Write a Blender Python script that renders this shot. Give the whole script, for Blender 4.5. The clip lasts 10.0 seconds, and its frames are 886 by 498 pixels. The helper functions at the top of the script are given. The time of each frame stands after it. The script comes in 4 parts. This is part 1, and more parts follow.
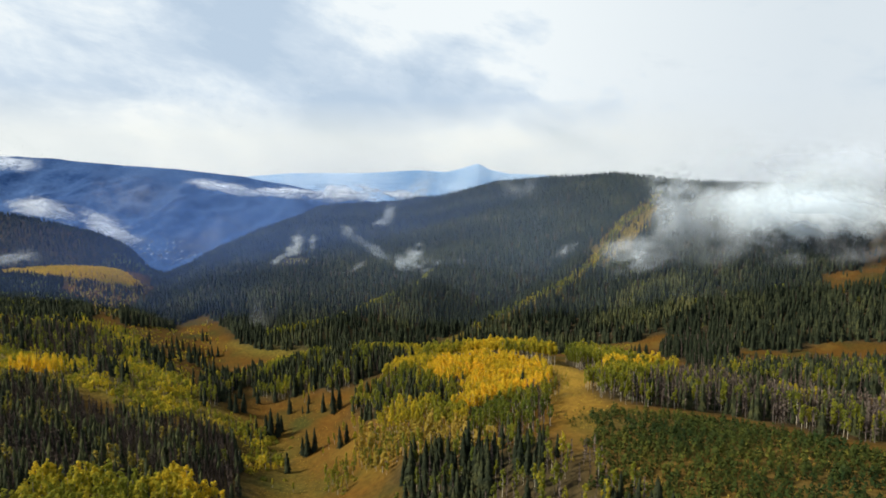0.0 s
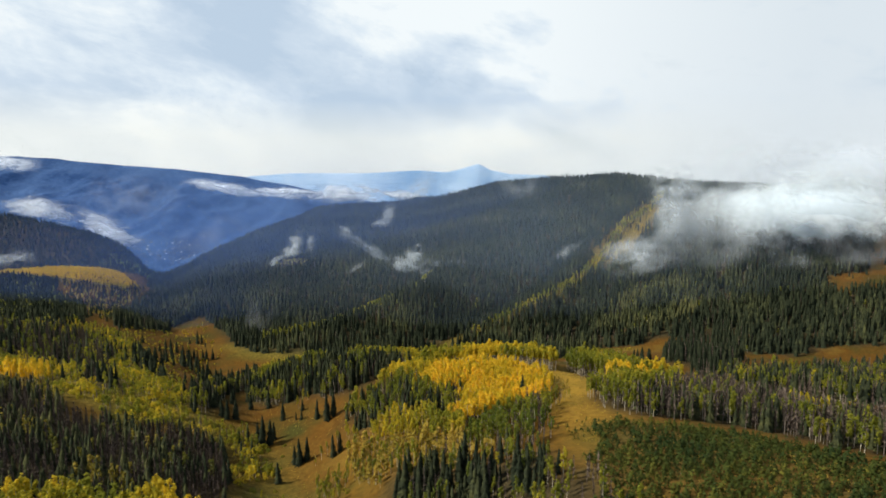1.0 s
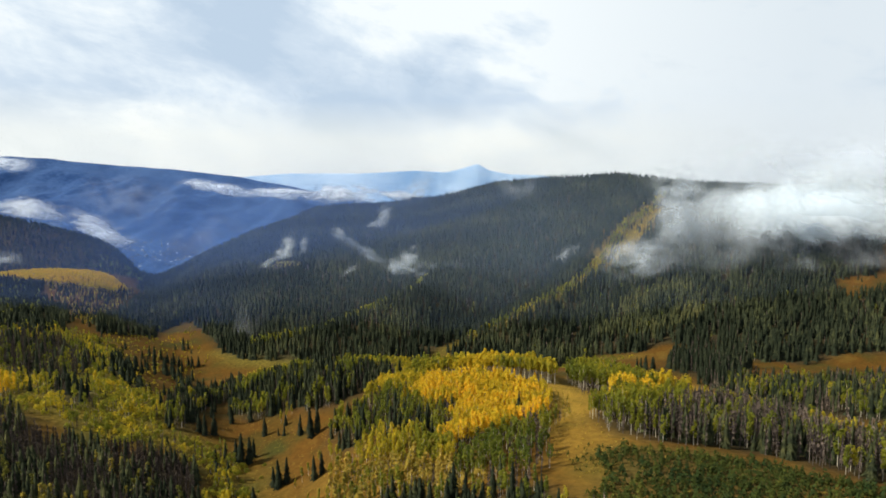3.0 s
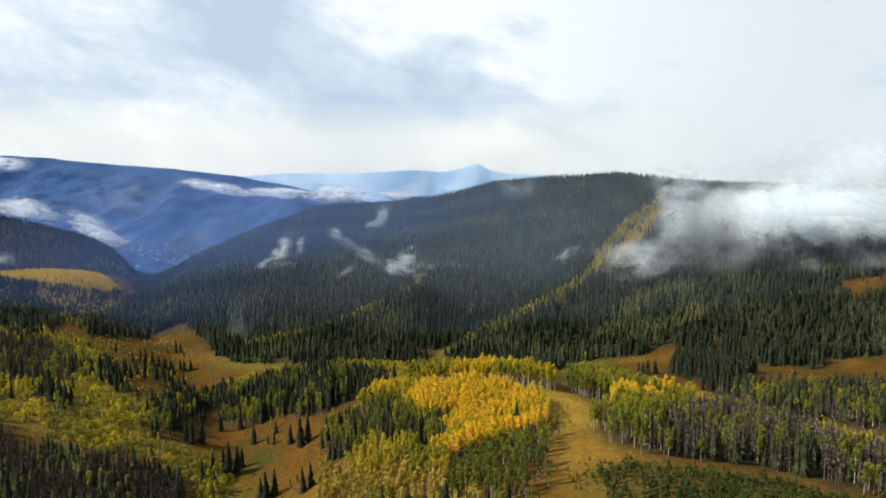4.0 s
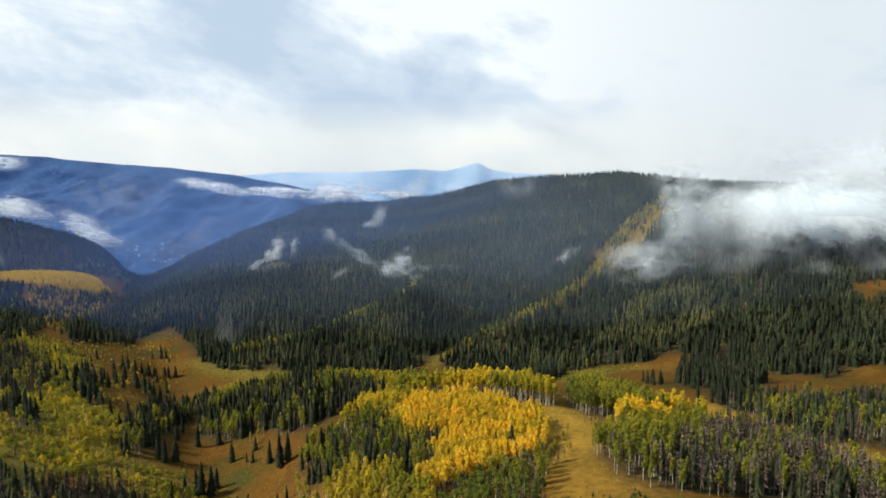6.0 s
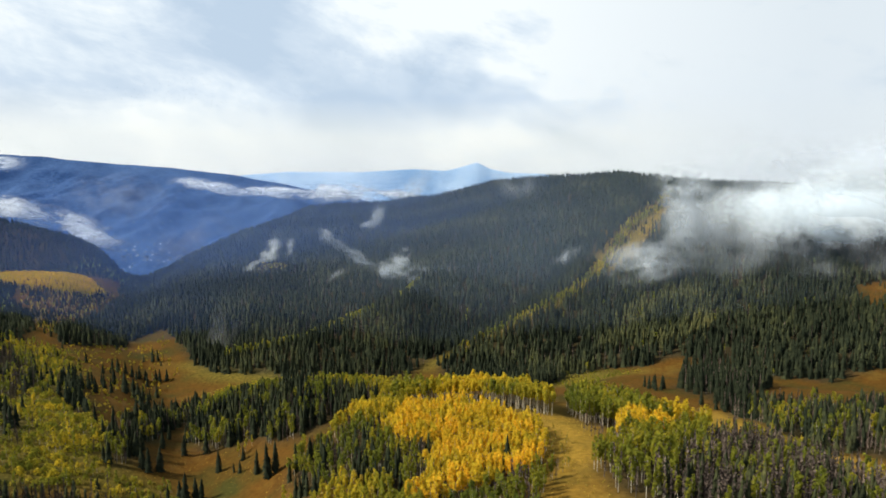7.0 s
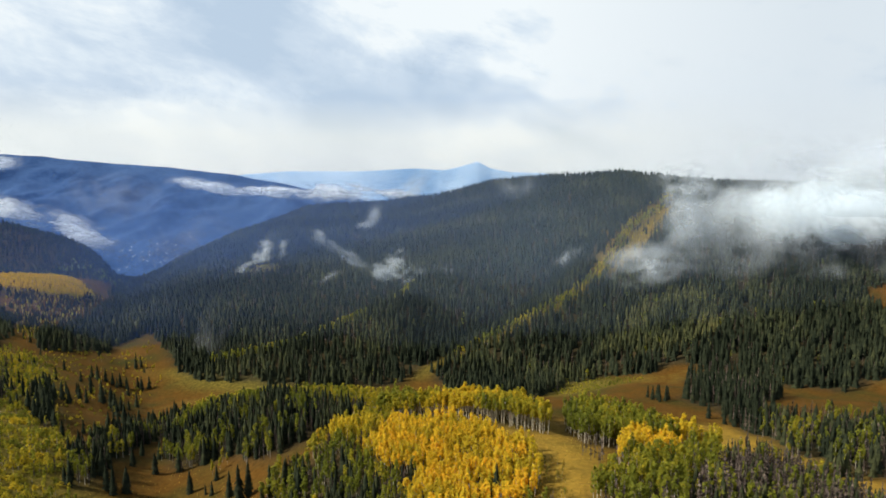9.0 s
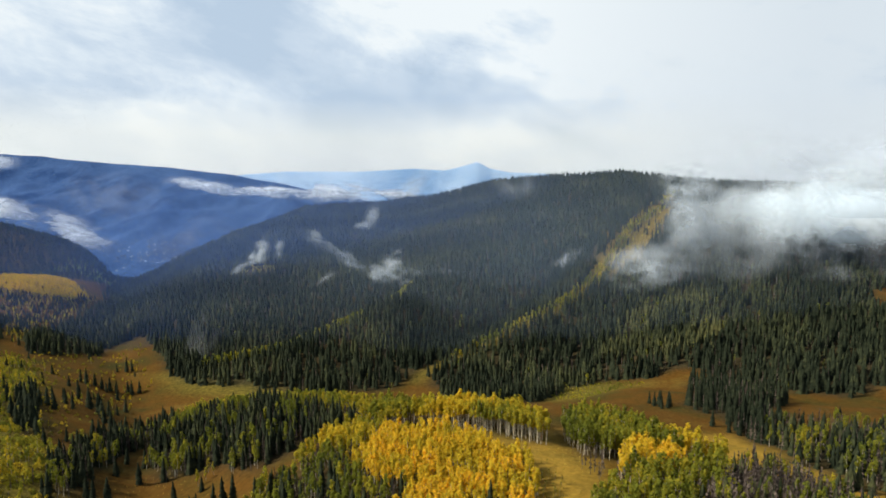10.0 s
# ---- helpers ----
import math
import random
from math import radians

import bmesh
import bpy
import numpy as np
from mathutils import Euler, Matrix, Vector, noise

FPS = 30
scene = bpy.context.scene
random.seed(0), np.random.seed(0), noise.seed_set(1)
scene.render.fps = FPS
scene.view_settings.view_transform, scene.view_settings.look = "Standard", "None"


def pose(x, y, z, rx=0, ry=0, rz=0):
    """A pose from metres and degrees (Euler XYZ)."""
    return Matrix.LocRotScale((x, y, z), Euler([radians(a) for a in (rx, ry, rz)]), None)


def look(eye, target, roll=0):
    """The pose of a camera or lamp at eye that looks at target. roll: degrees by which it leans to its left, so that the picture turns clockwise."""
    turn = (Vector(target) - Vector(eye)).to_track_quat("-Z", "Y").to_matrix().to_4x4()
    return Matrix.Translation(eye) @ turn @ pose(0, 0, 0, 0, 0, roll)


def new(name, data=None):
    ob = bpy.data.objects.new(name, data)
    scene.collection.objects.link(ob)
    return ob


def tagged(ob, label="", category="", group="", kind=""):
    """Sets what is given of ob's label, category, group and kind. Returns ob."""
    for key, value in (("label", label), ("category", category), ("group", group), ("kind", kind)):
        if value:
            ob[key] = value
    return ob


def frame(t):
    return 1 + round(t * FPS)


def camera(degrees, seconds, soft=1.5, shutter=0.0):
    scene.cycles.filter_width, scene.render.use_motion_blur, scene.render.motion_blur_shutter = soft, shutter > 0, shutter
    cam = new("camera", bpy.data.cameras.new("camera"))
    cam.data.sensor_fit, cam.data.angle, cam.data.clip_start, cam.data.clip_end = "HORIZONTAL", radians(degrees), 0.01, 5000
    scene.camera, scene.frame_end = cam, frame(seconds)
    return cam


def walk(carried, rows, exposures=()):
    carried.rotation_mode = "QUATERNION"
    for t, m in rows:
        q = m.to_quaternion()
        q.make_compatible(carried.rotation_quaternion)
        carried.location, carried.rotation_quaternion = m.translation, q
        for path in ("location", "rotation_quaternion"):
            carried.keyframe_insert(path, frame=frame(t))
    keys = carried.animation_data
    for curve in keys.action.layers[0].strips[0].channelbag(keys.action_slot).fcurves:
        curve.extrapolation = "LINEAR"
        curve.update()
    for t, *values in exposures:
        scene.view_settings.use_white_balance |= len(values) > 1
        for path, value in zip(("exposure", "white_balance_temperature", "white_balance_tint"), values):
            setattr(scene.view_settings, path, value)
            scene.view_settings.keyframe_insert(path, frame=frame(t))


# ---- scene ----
cam = camera(72.00, 10.0, 1.7)
METRES, EYE, TILT, LEAN, TURN = 150.0, 220.0, -5.9, 0.0, 0.0
ROWS = [
    (0.0, 0.0000, 0.0000, 0.0000, 0.000, 0.000, -0.000),
    (0.5, 0.0080, 0.0455, 0.0038, 0.071, 0.014, -0.040),
    (1.0, 0.0155, 0.0910, 0.0089, 0.064, 0.028, -0.050),
    (1.5, 0.0223, 0.1367, 0.0138, 0.057, 0.043, -0.080),
    (2.0, 0.0306, 0.1829, 0.0195, 0.028, 0.064, -0.070),
    (2.5, 0.0404, 0.2316, 0.0246, -0.000, 0.064, -0.030),
    (4.0, 0.0700, 0.3791, 0.0408, -0.014, 0.007, -0.060),
    (4.5, 0.0801, 0.4310, 0.0467, -0.007, -0.014, -0.060),
    (5.0, 0.0898, 0.4812, 0.0519, 0.021, -0.043, -0.060),
    (5.5, 0.0996, 0.5269, 0.0567, 0.043, -0.064, -0.070),
    (7.0, 0.1352, 0.6686, 0.0710, 0.092, -0.071, -0.080),
    (7.5, 0.1477, 0.7154, 0.0762, 0.113, -0.085, -0.130),
    (8.0, 0.1602, 0.7611, 0.0804, 0.121, -0.092, -0.080),
    (8.5, 0.1727, 0.8080, 0.0856, 0.163, -0.113, -0.080),
    (9.0, 0.1855, 0.8532, 0.0900, 0.191, -0.128, -0.030),
    (9.5, 0.1963, 0.8986, 0.0940, 0.206, -0.113, -0.020),
    (10.0, 0.2081, 0.9445, 0.0976, 0.206, -0.092, -0.080),
]
walk(cam, [(t, pose(0, 0, EYE, TILT, LEAN, TURN) @ pose(METRES * x, METRES * y, METRES * z, 90 + pitch, roll, yaw)) for t, x, y, z, yaw, pitch, roll in ROWS],
     [(0.0, 0.04, 6260.0, 8.0), (2.5, 0.10, 6260.0, 8.0), (5.0, 0.14, 6260.0, 8.0), (8.0, 0.10, 6240.0, 8.0), (10.0, 0.02, 6200.0, 8.0)])

# ---- sky and sun ----
def math_node(tree, op, a, b=None, clamp=False):
    n = tree.nodes.new("ShaderNodeMath")
    n.operation, n.use_clamp = op, clamp
    for k, v in enumerate((a, b)):
        if v is None:
            continue
        if isinstance(v, (int, float)):
            n.inputs[k].default_value = v
        else:
            tree.links.new(v, n.inputs[k])
    return n.outputs[0]


def mix_node(tree, fac, a, b, mode="MIX"):
    n = tree.nodes.new("ShaderNodeMix")
    n.data_type, n.blend_type = "RGBA", mode
    for sock, v in ((n.inputs[0], fac), (n.inputs[6], a), (n.inputs[7], b)):
        if isinstance(v, (int, float)):
            sock.default_value = v
        elif isinstance(v, (tuple, list)):
            sock.default_value = (*v, 1.0)
        else:
            tree.links.new(v, sock)
    return n.outputs[2]


def ramp_node(tree, fac, stops):
    n = tree.nodes.new("ShaderNodeValToRGB")
    e = n.color_ramp.elements
    while len(e) < len(stops):
        e.new(0.5)
    for el, (at, c) in zip(e, stops):
        el.position, el.color = at, (*c, 1.0) if isinstance(c, tuple) else (c, c, c, 1.0)
    tree.links.new(fac, n.inputs[0])
    return n.outputs[0]


def noise_node(tree, vec, scale, detail=5.0, rough=0.55, distort=0.0):
    n = tree.nodes.new("ShaderNodeTexNoise")
    n.inputs["Scale"].default_value, n.inputs["Detail"].default_value = scale, detail
    n.inputs["Roughness"].default_value, n.inputs["Distortion"].default_value = rough, distort
    tree.links.new(vec, n.inputs["Vector"])
    return n.outputs[0]


SUN_AZIMUTH, SUN_HEIGHT = -99.0, 39.0      # degrees clockwise from ahead, degrees up
world = bpy.data.worlds.new("world")
scene.world = world
world.use_nodes = True
wt = world.node_tree
wt.nodes.clear()
sky = wt.nodes.new("ShaderNodeTexSky")
sky.sky_type, sky.sun_disc = "NISHITA", False
sky.sun_elevation, sky.sun_rotation = radians(SUN_HEIGHT), radians(SUN_AZIMUTH)
blue = mix_node(wt, 1.0, sky.outputs[0], (0.11, 0.11, 0.11), "MULTIPLY")
way = wt.nodes.new("ShaderNodeTexCoord").outputs["Generated"]
sep = wt.nodes.new("ShaderNodeSeparateXYZ")
wt.links.new(way, sep.inputs[0])
slant = math_node(wt, "ADD", sep.outputs[2], math_node(wt, "MULTIPLY", sep.outputs[0], 0.20))
comb = wt.nodes.new("ShaderNodeCombineXYZ")
wt.links.new(sep.outputs[0], comb.inputs[0])
wt.links.new(sep.outputs[1], comb.inputs[1])
wt.links.new(math_node(wt, "MULTIPLY", slant, 2.3), comb.inputs[2])
moved = wt.nodes.new("ShaderNodeMapping")
moved.inputs["Location"].default_value = (3.1, 1.7, 0.35)
wt.links.new(comb.outputs[0], moved.inputs[0])
soft = wt.nodes.new("ShaderNodeMapping")
soft.inputs["Scale"].default_value = (1.0, 1.0, 0.75)
wt.links.new(moved.outputs[0], soft.inputs[0])
big = noise_node(wt, moved.outputs[0], 2.0, 3.0, 0.5, 0.2)
fine = noise_node(wt, moved.outputs[0], 6.0, 10.0, 0.60, 0.25)
lumps = noise_node(wt, soft.outputs[0], 5.5, 8.0, 0.55, 0.0)
cloudy = math_node(wt, "ADD", math_node(wt, "MULTIPLY", big, 0.34), math_node(wt, "ADD", math_node(wt, "MULTIPLY", fine, 0.30), math_node(wt, "MULTIPLY", lumps, 0.36)))
cloudy = math_node(wt, "ADD", cloudy, math_node(wt, "MULTIPLY", sep.outputs[0], 0.10))
clouds = ramp_node(wt, cloudy, [(0.38, (0.58, 0.69, 0.82)), (0.445, (0.71, 0.80, 0.90)), (0.48, (0.84, 0.91, 0.97)), (0.52, (1.0, 1.03, 1.03))])
cover = ramp_node(wt, fine, [(0.22, 0.8), (0.42, 1.0)])
low = ramp_node(wt, math_node(wt, "ABSOLUTE", sep.outputs[2]), [(0.0, 1.0), (0.075, 0.9), (0.135, 0.0)])
clouds = mix_node(wt, math_node(wt, "MULTIPLY", low, 0.72), clouds, (1.07, 1.05, 0.95))
high = ramp_node(wt, sep.outputs[2], [(0.35, 1.0), (0.75, 0.2)])
east = ramp_node(wt, sep.outputs[0], [(0.12, 0.0), (0.5, 0.75)])
clouds = mix_node(wt, east, clouds, (0.74, 0.80, 0.85))
skycol = mix_node(wt, math_node(wt, "MULTIPLY", cover, high), blue, clouds)
bg = wt.nodes.new("ShaderNodeBackground")
bg.inputs["Strength"].default_value = 0.89
wt.links.new(skycol, bg.inputs[0])
wout = wt.nodes.new("ShaderNodeOutputWorld")
wt.links.new(bg.outputs[0], wout.inputs[0])

sun = new("sun", bpy.data.lights.new("sun", "SUN"))
sun.data.energy, sun.data.angle, sun.data.color = 5.6, radians(7), (1.0, 0.91, 0.73)
a, e = radians(SUN_AZIMUTH), radians(SUN_HEIGHT)
sun.matrix_world = look((0, 0, 0), (-math.sin(a) * math.cos(e), -math.cos(a) * math.cos(e), -math.sin(e)))
scene.cycles.transparent_max_bounces = 64

# ---- materials ----
def material(name, rough=0.9):
    m = bpy.data.materials.new(name)
    m.use_nodes = True
    b = m.node_tree.nodes["Principled BSDF"]
    b.inputs["Roughness"].default_value = rough
    b.inputs["Specular IOR Level"].default_value = 0.04
    return m, m.node_tree, b


def place_of(tree):
    return tree.nodes.new("ShaderNodeNewGeometry").outputs["Position"]


def foliage(name, stops, through_leaf=0.25, spread=0.25):
    """Leaves or needles: a colour by the tree's own tone, varied clump by clump."""
    m, t, b = material(name, 0.8)
    at = t.nodes.new("ShaderNodeAttribute")
    at.attribute_name = "tone"
    geo = t.nodes.new("ShaderNodeNewGeometry")
    each = math_node(t, "MULTIPLY", math_node(t, "SUBTRACT", geo.outputs["Random Per Island"], 0.5), spread)
    col = ramp_node(t, math_node(t, "ADD", at.outputs["Fac"], each, True), stops)
    grain = noise_node(t, geo.outputs["Position"], 0.9, 3.0)
    col = mix_node(t, 1.0, col, ramp_node(t, grain, [(0.3, 0.72), (0.7, 1.25)]), "MULTIPLY")
    t.links.new(col, b.inputs["Base Color"])
    if through_leaf:
        tr = t.nodes.new("ShaderNodeBsdfTranslucent")
        t.links.new(col, tr.inputs[0])
        mx = t.nodes.new("ShaderNodeMixShader")
        mx.inputs[0].default_value = through_leaf
        t.links.new(b.outputs[0], mx.inputs[1])
        t.links.new(tr.outputs[0], mx.inputs[2])
        t.links.new(mx.outputs[0], t.nodes["Material Output"].inputs[0])
    return m


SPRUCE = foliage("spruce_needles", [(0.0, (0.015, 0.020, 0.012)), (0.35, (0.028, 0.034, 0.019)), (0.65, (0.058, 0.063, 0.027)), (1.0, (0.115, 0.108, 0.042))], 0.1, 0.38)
ASPEN = foliage("aspen_leaves", [(0.0, (0.090, 0.125, 0.026)), (0.35, (0.25, 0.25, 0.03)), (0.6, (0.64, 0.48, 0.035)), (0.85, (0.85, 0.56, 0.04)), (1.0, (0.86, 0.50, 0.03))], 0.58, 0.14)
DEAD = foliage("dead_branches", [(0.0, (0.052, 0.040, 0.034)), (0.5, (0.108, 0.082, 0.067)), (1.0, (0.22, 0.17, 0.135))], 0.0)
THIN = foliage("thinning_leaves", [(0.0, (0.13, 0.135, 0.028)), (0.35, (0.25, 0.20, 0.034)), (0.7, (0.40, 0.28, 0.045)), (1.0, (0.45, 0.33, 0.075))], 0.35)
PINE = foliage("pine_needles", [(0.0, (0.022, 0.038, 0.012)), (0.55, (0.050, 0.060, 0.012)), (0.9, (0.125, 0.115, 0.020))], 0.12)


def bark(name, pale, dark, scale):
    m, t, b = material(name)
    col = ramp_node(t, noise_node(t, place_of(t), scale, 4.0), [(0.38, dark), (0.6, pale)])
    t.links.new(col, b.inputs["Base Color"])
    return m


ASPEN_BARK = bark("aspen_bark", (0.54, 0.49, 0.38), (0.24, 0.20, 0.15), 1.7)
GREY_BARK = bark("grey_bark", (0.16, 0.135, 0.115), (0.075, 0.062, 0.052), 1.4)

GROUND, gt, gb = material("meadow_and_soil", 0.95)
gp = place_of(gt)
patch = noise_node(gt, gp, 0.022, 6.0, 0.6)
tuft = noise_node(gt, gp, 0.35, 5.0, 0.65)
grass = ramp_node(gt, patch, [(0.32, (0.048, 0.045, 0.010)), (0.44, (0.076, 0.046, 0.009)), (0.56, (0.100, 0.047, 0.008)), (0.70, (0.120, 0.072, 0.014))])
floor_attr = gt.nodes.new("ShaderNodeAttribute")
floor_attr.attribute_name = "wood"
litter = ramp_node(gt, tuft, [(0.3, (0.020, 0.022, 0.013)), (0.7, (0.050, 0.040, 0.022))])
sunlit_straw_attr = gt.nodes.new("ShaderNodeAttribute")
sunlit_straw_attr.attribute_name = "sunlit_straw"
# dry golden grass, its colour raised to paint in the sun on the clearings
sunlit_straw = ramp_node(gt, patch, [(0.35, (0.20, 0.132, 0.020)), (0.65, (0.36, 0.215, 0.030))])
grass = mix_node(gt, sunlit_straw_attr.outputs["Fac"], grass, sunlit_straw)
olive_attr = gt.nodes.new("ShaderNodeAttribute")
olive_attr.attribute_name = "olive"
olive = ramp_node(gt, tuft, [(0.3, (0.080, 0.072, 0.013)), (0.7, (0.19, 0.145, 0.026))])
grass = mix_node(gt, olive_attr.outputs["Fac"], grass, olive)
gcol = mix_node(gt, floor_attr.outputs["Fac"], grass, litter)
gcol = mix_node(gt, 1.0, gcol, ramp_node(gt, tuft, [(0.3, 0.7), (0.7, 1.3)]), "MULTIPLY")
gt.links.new(gcol, gb.inputs["Base Color"])
bump = gt.nodes.new("ShaderNodeBump")
bump.inputs["Strength"].default_value, bump.inputs["Distance"].default_value = 0.6, 0.8
gt.links.new(tuft, bump.inputs["Height"])
gt.links.new(bump.outputs[0], gb.inputs["Normal"])


def haze_glow_material(name, low, high, glow, grain=0.45):
    """Far ranges: the miles of blue air before them are painted into colour and glow."""
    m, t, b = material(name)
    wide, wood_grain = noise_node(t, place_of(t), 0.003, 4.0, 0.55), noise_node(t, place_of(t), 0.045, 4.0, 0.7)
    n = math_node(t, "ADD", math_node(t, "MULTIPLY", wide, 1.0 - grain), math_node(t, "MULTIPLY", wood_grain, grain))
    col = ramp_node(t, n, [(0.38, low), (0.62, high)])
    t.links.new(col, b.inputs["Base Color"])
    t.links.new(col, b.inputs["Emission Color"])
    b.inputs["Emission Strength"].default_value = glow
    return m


# haze blue, not the rock's or wood's own colour; the glow imitates lit air
FAR_HAZE_BLUE = haze_glow_material("far_range_haze_blue", (0.008, 0.027, 0.086), (0.045, 0.084, 0.180), 0.62, 0.55)
FAR_HAZE_PALE = haze_glow_material("far_range_haze_pale", (0.15, 0.245, 0.38), (0.33, 0.42, 0.53), 0.8, 0.3)


def mist_material(name, density, scale, tint=(0.88, 0.93, 1.0), ragged=1.5, fluff=0.9, stretch=(1.0, 1.0, 1.0)):
    """Drifting cloud, and the tinted haze sheets: thin where its ragged noise and its rim are thin."""
    m, t, b = material(name)
    uv = t.nodes.new("ShaderNodeUVMap").outputs[0]
    lay = t.nodes.new("ShaderNodeMapping")
    lay.inputs["Scale"].default_value, lay.inputs["Rotation"].default_value = stretch, (0, radians(18), 0)
    t.links.new(place_of(t), lay.inputs[0])
    pos = lay.outputs[0]
    sepuv = t.nodes.new("ShaderNodeSeparateXYZ")
    t.links.new(uv, sepuv.inputs[0])
    big, fine = noise_node(t, pos, scale, 8.0, 0.62, 0.3), noise_node(t, pos, scale * 2.2, 7.0, 0.58, 0.3)
    side = t.nodes.new("ShaderNodeVectorMath")
    side.operation = "ADD"
    side.inputs[1].default_value = (431.0, 77.0, 913.0)
    t.links.new(pos, side.inputs[0])
    other = noise_node(t, side.outputs[0], scale * 1.4, 8.0, 0.62, 0.3)

    def bent(axis, n, by):
        c = math_node(t, "SUBTRACT", math_node(t, "MULTIPLY", sepuv.outputs[axis], 2.0), 1.0)
        c = math_node(t, "ADD", c, math_node(t, "MULTIPLY", math_node(t, "SUBTRACT", n, 0.5), by))
        return math_node(t, "MULTIPLY", c, c)

    def edge(axis):
        c = sepuv.outputs[axis]
        c = math_node(t, "MULTIPLY", math_node(t, "MULTIPLY", c, math_node(t, "SUBTRACT", 1.0, c)), 4.0, True)
        return math_node(t, "POWER", c, 1.4)

    rim = math_node(t, "SUBTRACT", 0.75, math_node(t, "ADD", bent(0, big, ragged), bent(1, other, ragged * 1.5)), True)
    body = math_node(t, "SUBTRACT", math_node(t, "ADD", math_node(t, "MULTIPLY", fine, fluff), math_node(t, "MULTIPLY", rim, 0.8)), fluff * 0.62, True)
    alpha = math_node(t, "MULTIPLY", math_node(t, "MULTIPLY", body, math_node(t, "MULTIPLY", rim, density)), math_node(t, "MULTIPLY", edge(0), edge(1)), True)
    clear = t.nodes.new("ShaderNodeBsdfTransparent")
    dif, tra = t.nodes.new("ShaderNodeBsdfDiffuse"), t.nodes.new("ShaderNodeBsdfTranslucent")
    for s in (dif, tra):
        s.inputs[0].default_value = (*tint, 1.0)

    half, mx = t.nodes.new("ShaderNodeMixShader"), t.nodes.new("ShaderNodeMixShader")
    half.inputs[0].default_value = 0.5
    t.links.new(dif.outputs[0], half.inputs[1])
    t.links.new(tra.outputs[0], half.inputs[2])
    t.links.new(alpha, mx.inputs[0])
    t.links.new(clear.outputs[0], mx.inputs[1])
    t.links.new(half.outputs[0], mx.inputs[2])
    t.links.new(mx.outputs[0], t.nodes["Material Output"].inputs[0])
    return m


TOWN, tt, tb = material("town_walls")
tt.links.new(ramp_node(tt, tt.nodes.new("ShaderNodeNewGeometry").outputs["Random Per Island"], [(0.0, (0.10, 0.12, 0.18)), (0.7, (0.13, 0.16, 0.24)), (1.0, (0.45, 0.48, 0.55))]), tb.inputs["Base Color"])

# ---- the lie of the land ----
def smooth(v):
    v = np.clip(v, 0.0, 1.0)
    return v * v * (3.0 - 2.0 * v)


def waves(x, y, size, seed):
    """Soft rolling unevenness, about -1 to 1."""
    rng = np.random.RandomState(seed)
    out = np.zeros_like(x, dtype=float)
    for k in range(9):
        a, p = rng.uniform(0, 2 * math.pi, 2)
        f = 2 * math.pi / (size * rng.uniform(0.6, 1.6))
        out = out + np.sin((x * math.cos(a) + y * math.sin(a)) * f + p)
    return out / 4.0


# the creek that drains the valley, from its head on the east down to the north-west
CREEK_X = [-1500, -900, -650, -560, -520, -430, -340, -250, -100, 60, 150, 205, 262, 400, 700, 1500]
CREEK_Y = [3000, 1900, 1450, 1250, 1100, 900, 815, 772, 738, 742, 745, 732, 702, 650, 570, 450]
CREEK_Z = [-90, -60, -25, -5, 2, 9, 12, 13, 14, 16, 20, 27, 34, 42, 52, 80]
# the side gully with its meadow
GULLY_Y = [-400, 0, 200, 360, 490, 650, 815, 900, 1100, 1250, 1450, 1900, 3000]
GULLY_X = [60, 0, -45, -98, -150, -250, -340, -430, -520, -560, -650, -900, -1500]
GULLY_Z = [150, 90, 62, 42, 43, 28, 13, 9, 2, -5, -25, -60, -90]
# the long crest of the wooded mountain
CREST_X = [-1400, -900, -757, -676, -514, -163, -25, 151, 277, 453, 617, 765, 1160, 2000]
CREST_Y = [2000, 1850, 1800, 1900, 2100, 2100, 1950, 1900, 1800, 1650, 1600, 1600, 1500, 1400]
CREST_Z = [-80, -60, -15, 50, 132, 158, 172, 222, 234, 246, 226, 216, 205, 230]
SPURS = [
    # line of a spur or of a gully beside it: xs, ys, swell, half width
    ([-10, 60, 135, 220, 320], [800, 880, 960, 1090, 1280], [0, -26, -42, -42, 0], 30.0),
    ([-250, -165, -80, -20], [820, 865, 960, 1110], [0, -20, -30, 0], 30.0),
    ([-5, 56, 118, 200, 300, 400], [755, 820, 850, 985, 1190, 1400], [0, 10, 22, 26, 22, 0], 55.0),
    ([-260, -144, -50, 10, 90], [770, 815, 900, 1050, 1300], [0, 14, 28, 26, 0], 60.0),
]


def along(x, y, xs, ys, vs):
    """Distance from a bent line, and the value along it at the nearest place."""
    best, val = np.full(np.shape(x), 1e9), np.zeros(np.shape(x))
    for k in range(len(xs) - 1):
        ax, ay, bx, by = xs[k], ys[k], xs[k + 1], ys[k + 1]
        t = np.clip(((x - ax) * (bx - ax) + (y - ay) * (by - ay)) / ((bx - ax) ** 2 + (by - ay) ** 2), 0, 1)
        d = np.hypot(x - ax - t * (bx - ax), y - ay - t * (by - ay))
        near = d < best
        best = np.where(near, d, best)
        val = np.where(near, vs[k] + t * (vs[k + 1] - vs[k]), val)
    return best, val


def hill(x, y, cx, cy, rx, ry, turn, h):
    c, s = math.cos(radians(turn)), math.sin(radians(turn))
    u, v = (x - cx) * c + (y - cy) * s, -(x - cx) * s + (y - cy) * c
    return h * np.exp(-(u / rx) ** 2 - (v / ry) ** 2)


